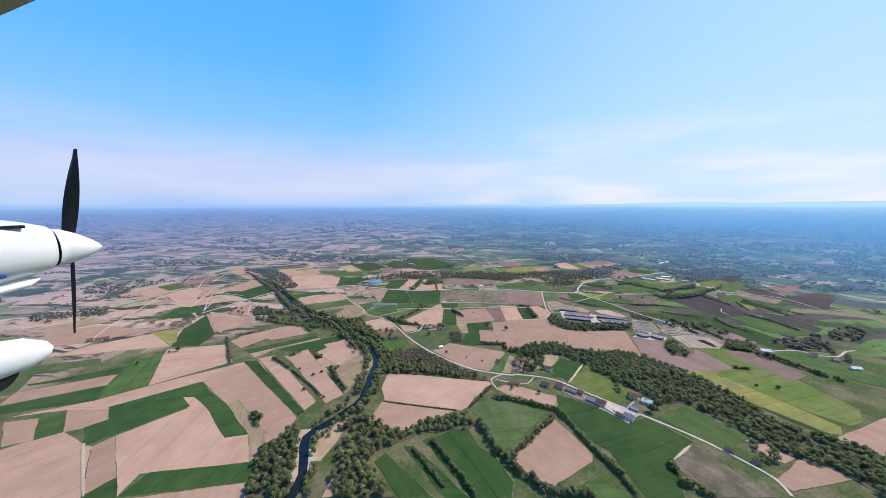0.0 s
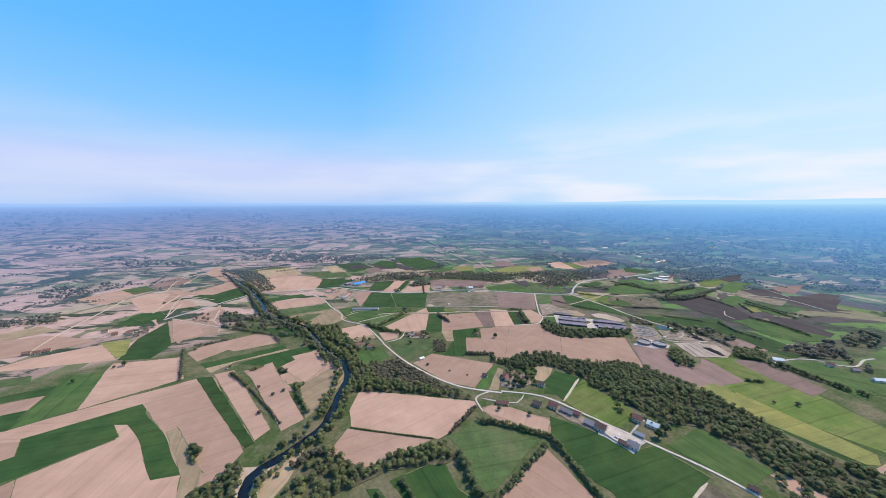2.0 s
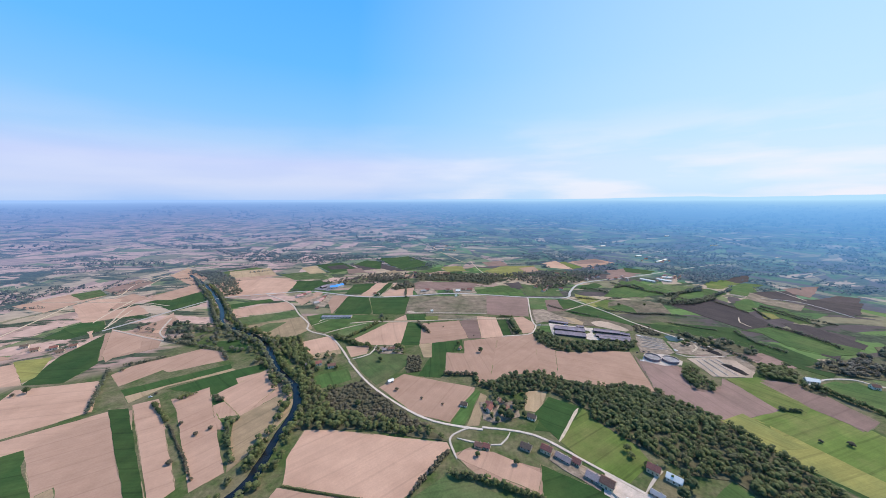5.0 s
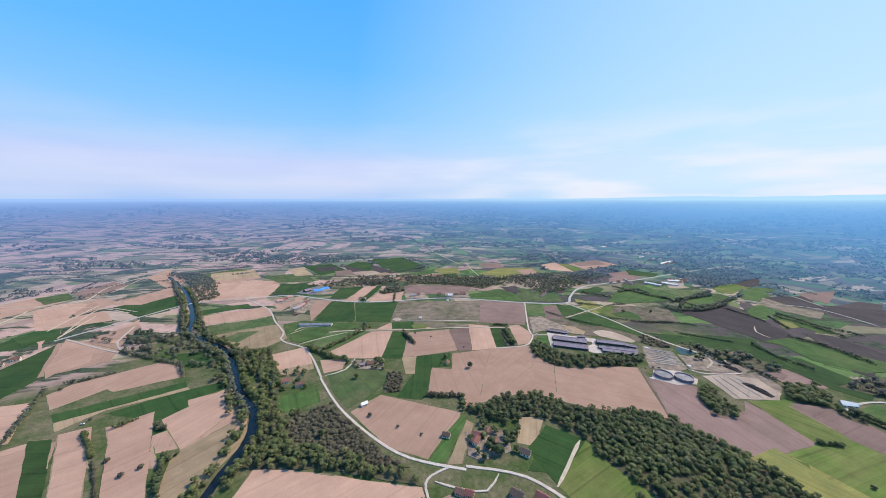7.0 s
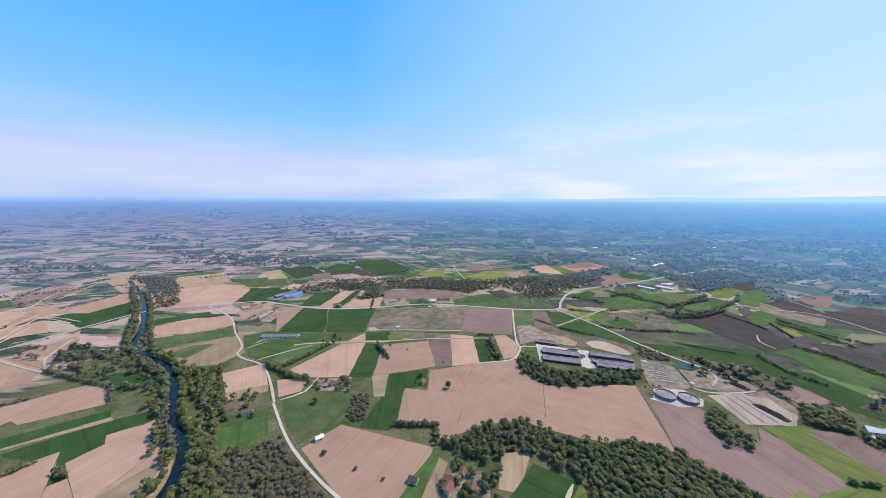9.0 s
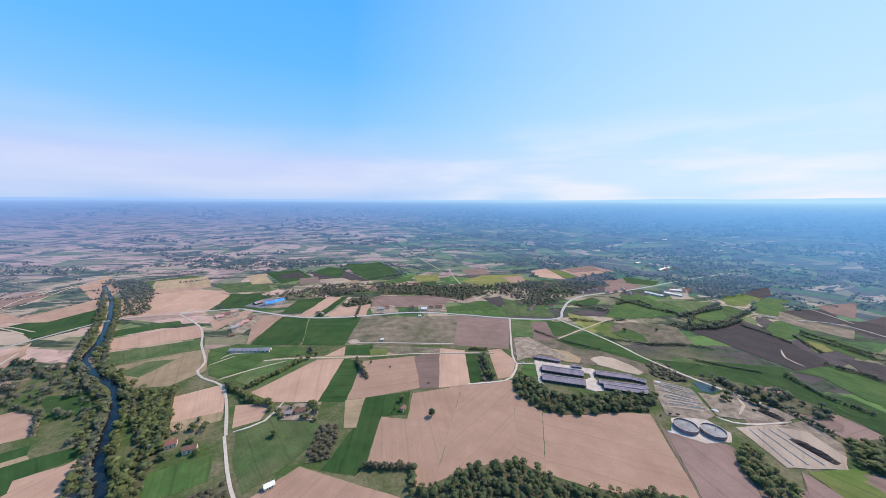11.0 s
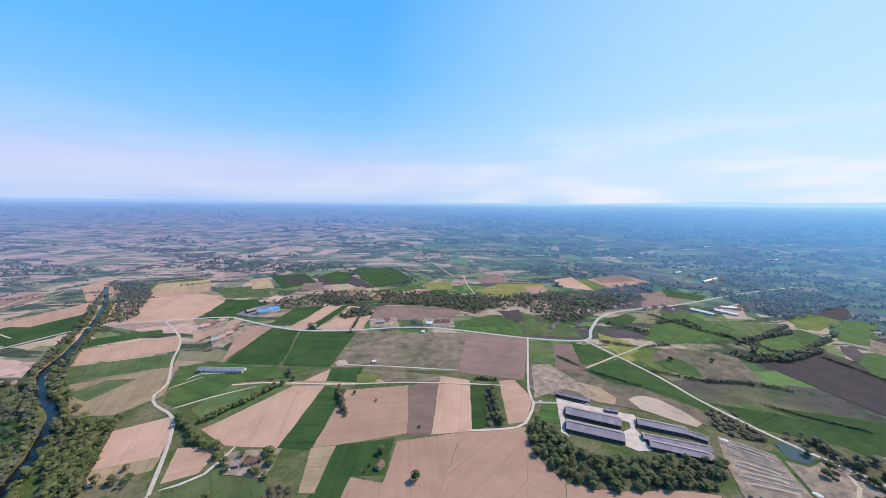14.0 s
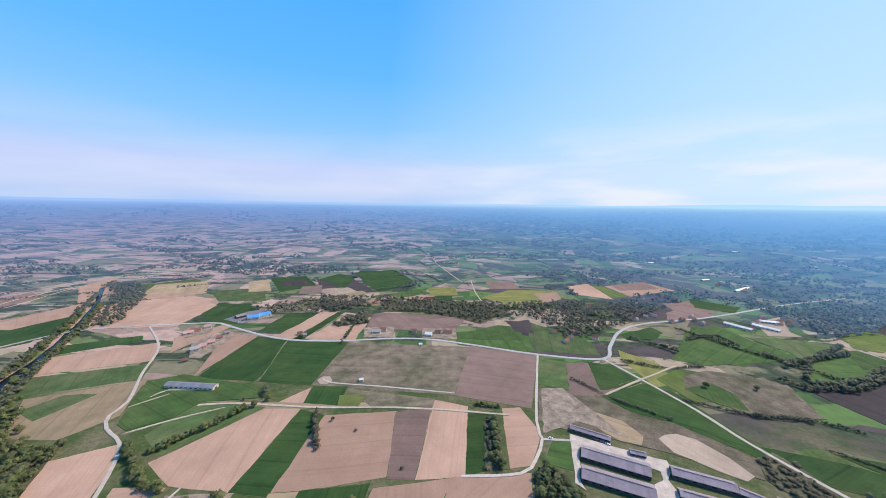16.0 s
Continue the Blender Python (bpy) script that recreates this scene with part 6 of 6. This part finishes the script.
def blade(z0, z1, tilt, wide):
    verts, faces = [], []
    n = 10
    for i in range(n + 1):
        u = i / n
        z = z0 + (z1 - z0) * u
        w = 0.024 + 0.029 * math.sin(math.pi * min(1, u * 0.9 + 0.18)) ** 0.8
        w *= wide if u < 0.97 else 0.75 * wide
        t = radians(62 - 34 * u)
        dx, dy = w * math.cos(t), w * math.sin(t)
        lean = tilt * u
        verts += [(-3.8 - dx, 1.41 - dy + lean, z), (-3.8 + 0.012, 1.40 - 0.012 + lean, z), (-3.8 + dx, 1.40 + dy + lean, z), (-3.8 - 0.012, 1.40 + 0.012 + lean, z)]
    for i in range(n):
        for k in range(4):
            a, b = i * 4 + k, i * 4 + (k + 1) % 4
            faces.append((a, b, b + 4, a + 4))
    faces += [(3, 2, 1, 0), (n * 4, n * 4 + 1, n * 4 + 2, n * 4 + 3)]
    return verts, faces


def aircraft():
    e = thing("light_aircraft", 0, 0, -20.4, "white high-wing light aircraft with a blue flash and black propeller", "aircraft", z=270.0)
    X0 = -3.8
    link_mesh("cowling", *loft([(1.285, X0, -0.325, 0.15, 0.155), (1.26, X0, -0.325, 0.21, 0.17), (1.15, X0, -0.325, 0.29, 0.205), (0.95, X0, -0.322, 0.36, 0.245), (0.6, X0, -0.297, 0.43, 0.345), (0.2, X0, -0.255, 0.48, 0.41), (-0.1, X0, -0.24, 0.52, 0.42)]), PAINT, e, smooth=True)
    spin = link_mesh("spinner", *loft([(1.30, X0, -0.335, 0.15, 0.15), (1.36, X0, -0.337, 0.145, 0.145), (1.44, X0, -0.342, 0.115, 0.115), (1.52, X0, -0.35, 0.072, 0.072), (1.575, X0, -0.355, 0.035, 0.035), (1.60, X0, -0.36, 0.006, 0.006)], 24, 2.0), PAINT, e, smooth=True)
    link_mesh("gap_ring", *loft([(1.283, X0, -0.33, 0.135, 0.135), (1.302, X0, -0.33, 0.135, 0.135)], 24, 2.0), BLACK, spin)
    for z0, z1, tilt, wide in ((-0.24, 0.46, 0.12, 1.0), (-0.44, -1.06, -0.05, 0.36)):
        link_mesh("propeller_blade", *blade(z0, z1, tilt, wide), BLACK, e, smooth=False)
    link_mesh("lower_cowl", *loft([(1.17, X0 + 0.12, -0.545, 0.03, 0.012), (1.10, X0 + 0.10, -0.56, 0.13, 0.035), (0.8, X0 + 0.05, -0.59, 0.25, 0.06), (0.3, X0, -0.62, 0.36, 0.08), (-0.2, X0, -0.62, 0.4, 0.08)]), PAINT, e, smooth=True)
    link_mesh("exhaust_pipe", *rod((X0 + 0.16, 0.95, -0.62), (X0 + 0.18, 0.72, -0.74), 0.035), BLACK, e)
    link_mesh("blue_flash", *loft([(0.96, X0 + 0.012, -0.47, 0.345, 0.02), (0.82, X0 + 0.012, -0.47, 0.396, 0.075), (0.6, X0 + 0.012, -0.45, 0.432, 0.13), (0.2, X0 + 0.012, -0.38, 0.485, 0.14), (-0.1, X0 + 0.012, -0.36, 0.52, 0.16)]), BLUE, e, "deep blue painted flash", smooth=True)
    link_mesh("cooling_slot", *box(X0 + 0.20, 0.93, -0.158, X0 + 0.275, 1.10, -0.138), BLACK, e)
    wheel = link_mesh("wheel_fairing", *loft([(1.22, X0, -1.13, 0.01, 0.01), (1.19, X0, -1.125, 0.055, 0.06), (1.08, X0, -1.12, 0.10, 0.12), (0.9, X0, -1.115, 0.125, 0.145), (0.6, X0, -1.10, 0.11, 0.12), (0.25, X0, -1.07, 0.05, 0.05), (0.1, X0, -1.06, 0.01, 0.01)], 24, 2.1), PAINT, e, smooth=True)
    link_mesh("tyre", *rod((X0 - 0.06, 0.86, -1.17), (X0 + 0.06, 0.86, -1.17), 0.17, 24), RUBBER, wheel)
    link_mesh("nose_strut", *rod((X0, 0.78, -0.55), (X0, 0.84, -1.02), 0.04), STEEL, e)
    link_mesh("fuselage", *loft([(-0.1, X0, -0.2, 0.52, 0.46), (-0.5, X0, 0.02, 0.55, 0.66), (-0.9, X0, 0.12, 0.56, 0.74), (-2.2, X0, 0.10, 0.55, 0.72), (-3.2, X0, 0.0, 0.42, 0.52), (-4.6, X0, 0.02, 0.22, 0.3), (-6.0, X0, 0.05, 0.07, 0.16)]), PAINT, e, smooth=True)
    link_mesh("windscreen", *loft([(-0.16, X0, 0.1, 0.40, 0.17), (-0.5, X0, 0.36, 0.52, 0.32), (-0.85, X0, 0.48, 0.572, 0.36), (-1.9, X0, 0.46, 0.565, 0.32)]), GLASS, e, smooth=True)
    link_mesh("wing", *airfoil(-9.2, 1.7, 0.72, 1.5, 0.77, 0.13), BARE_METAL, e, "grey weathered underside of the wing", smooth=False)
    for s in (-1, 1):
        link_mesh("wing_strut", *rod((X0 + s * 0.52, -0.55, -0.45), (X0 + s * 2.3, -0.1, 0.76), 0.045), PAINT, e)
        link_mesh("gear_leg", *rod((X0 + s * 0.4, -1.3, -0.5), (X0 + s * 1.1, -1.3, -1.1), 0.04), STEEL, e)
        m = link_mesh("main_fairing", *loft([(-0.85, X0 + s * 1.12, -1.14, 0.02, 0.02), (-1.0, X0 + s * 1.12, -1.12, 0.09, 0.11), (-1.3, X0 + s * 1.12, -1.11, 0.11, 0.14), (-1.9, X0 + s * 1.12, -1.08, 0.02, 0.03)], 20), PAINT, e, smooth=True)
        link_mesh("tyre", *rod((X0 + s * 1.06, -1.25, -1.2), (X0 + s * 1.18, -1.25, -1.2), 0.18, 20), RUBBER, m)
    link_mesh("tailplane", *airfoil(X0 - 1.6, X0 + 1.6, -5.0, 0.9, 0.1, 0.05), PAINT, e)
    fin, ff = box(X0 - 0.04, -6.1, 0.1, X0 + 0.04, -5.0, 1.5)
    link_mesh("fin", [(x, y - (0.5 if z > 1 else 0) * (1 if y > -5.5 else 0.4), z) for x, y, z in fin], ff, PAINT, e)
    return e


aircraft()
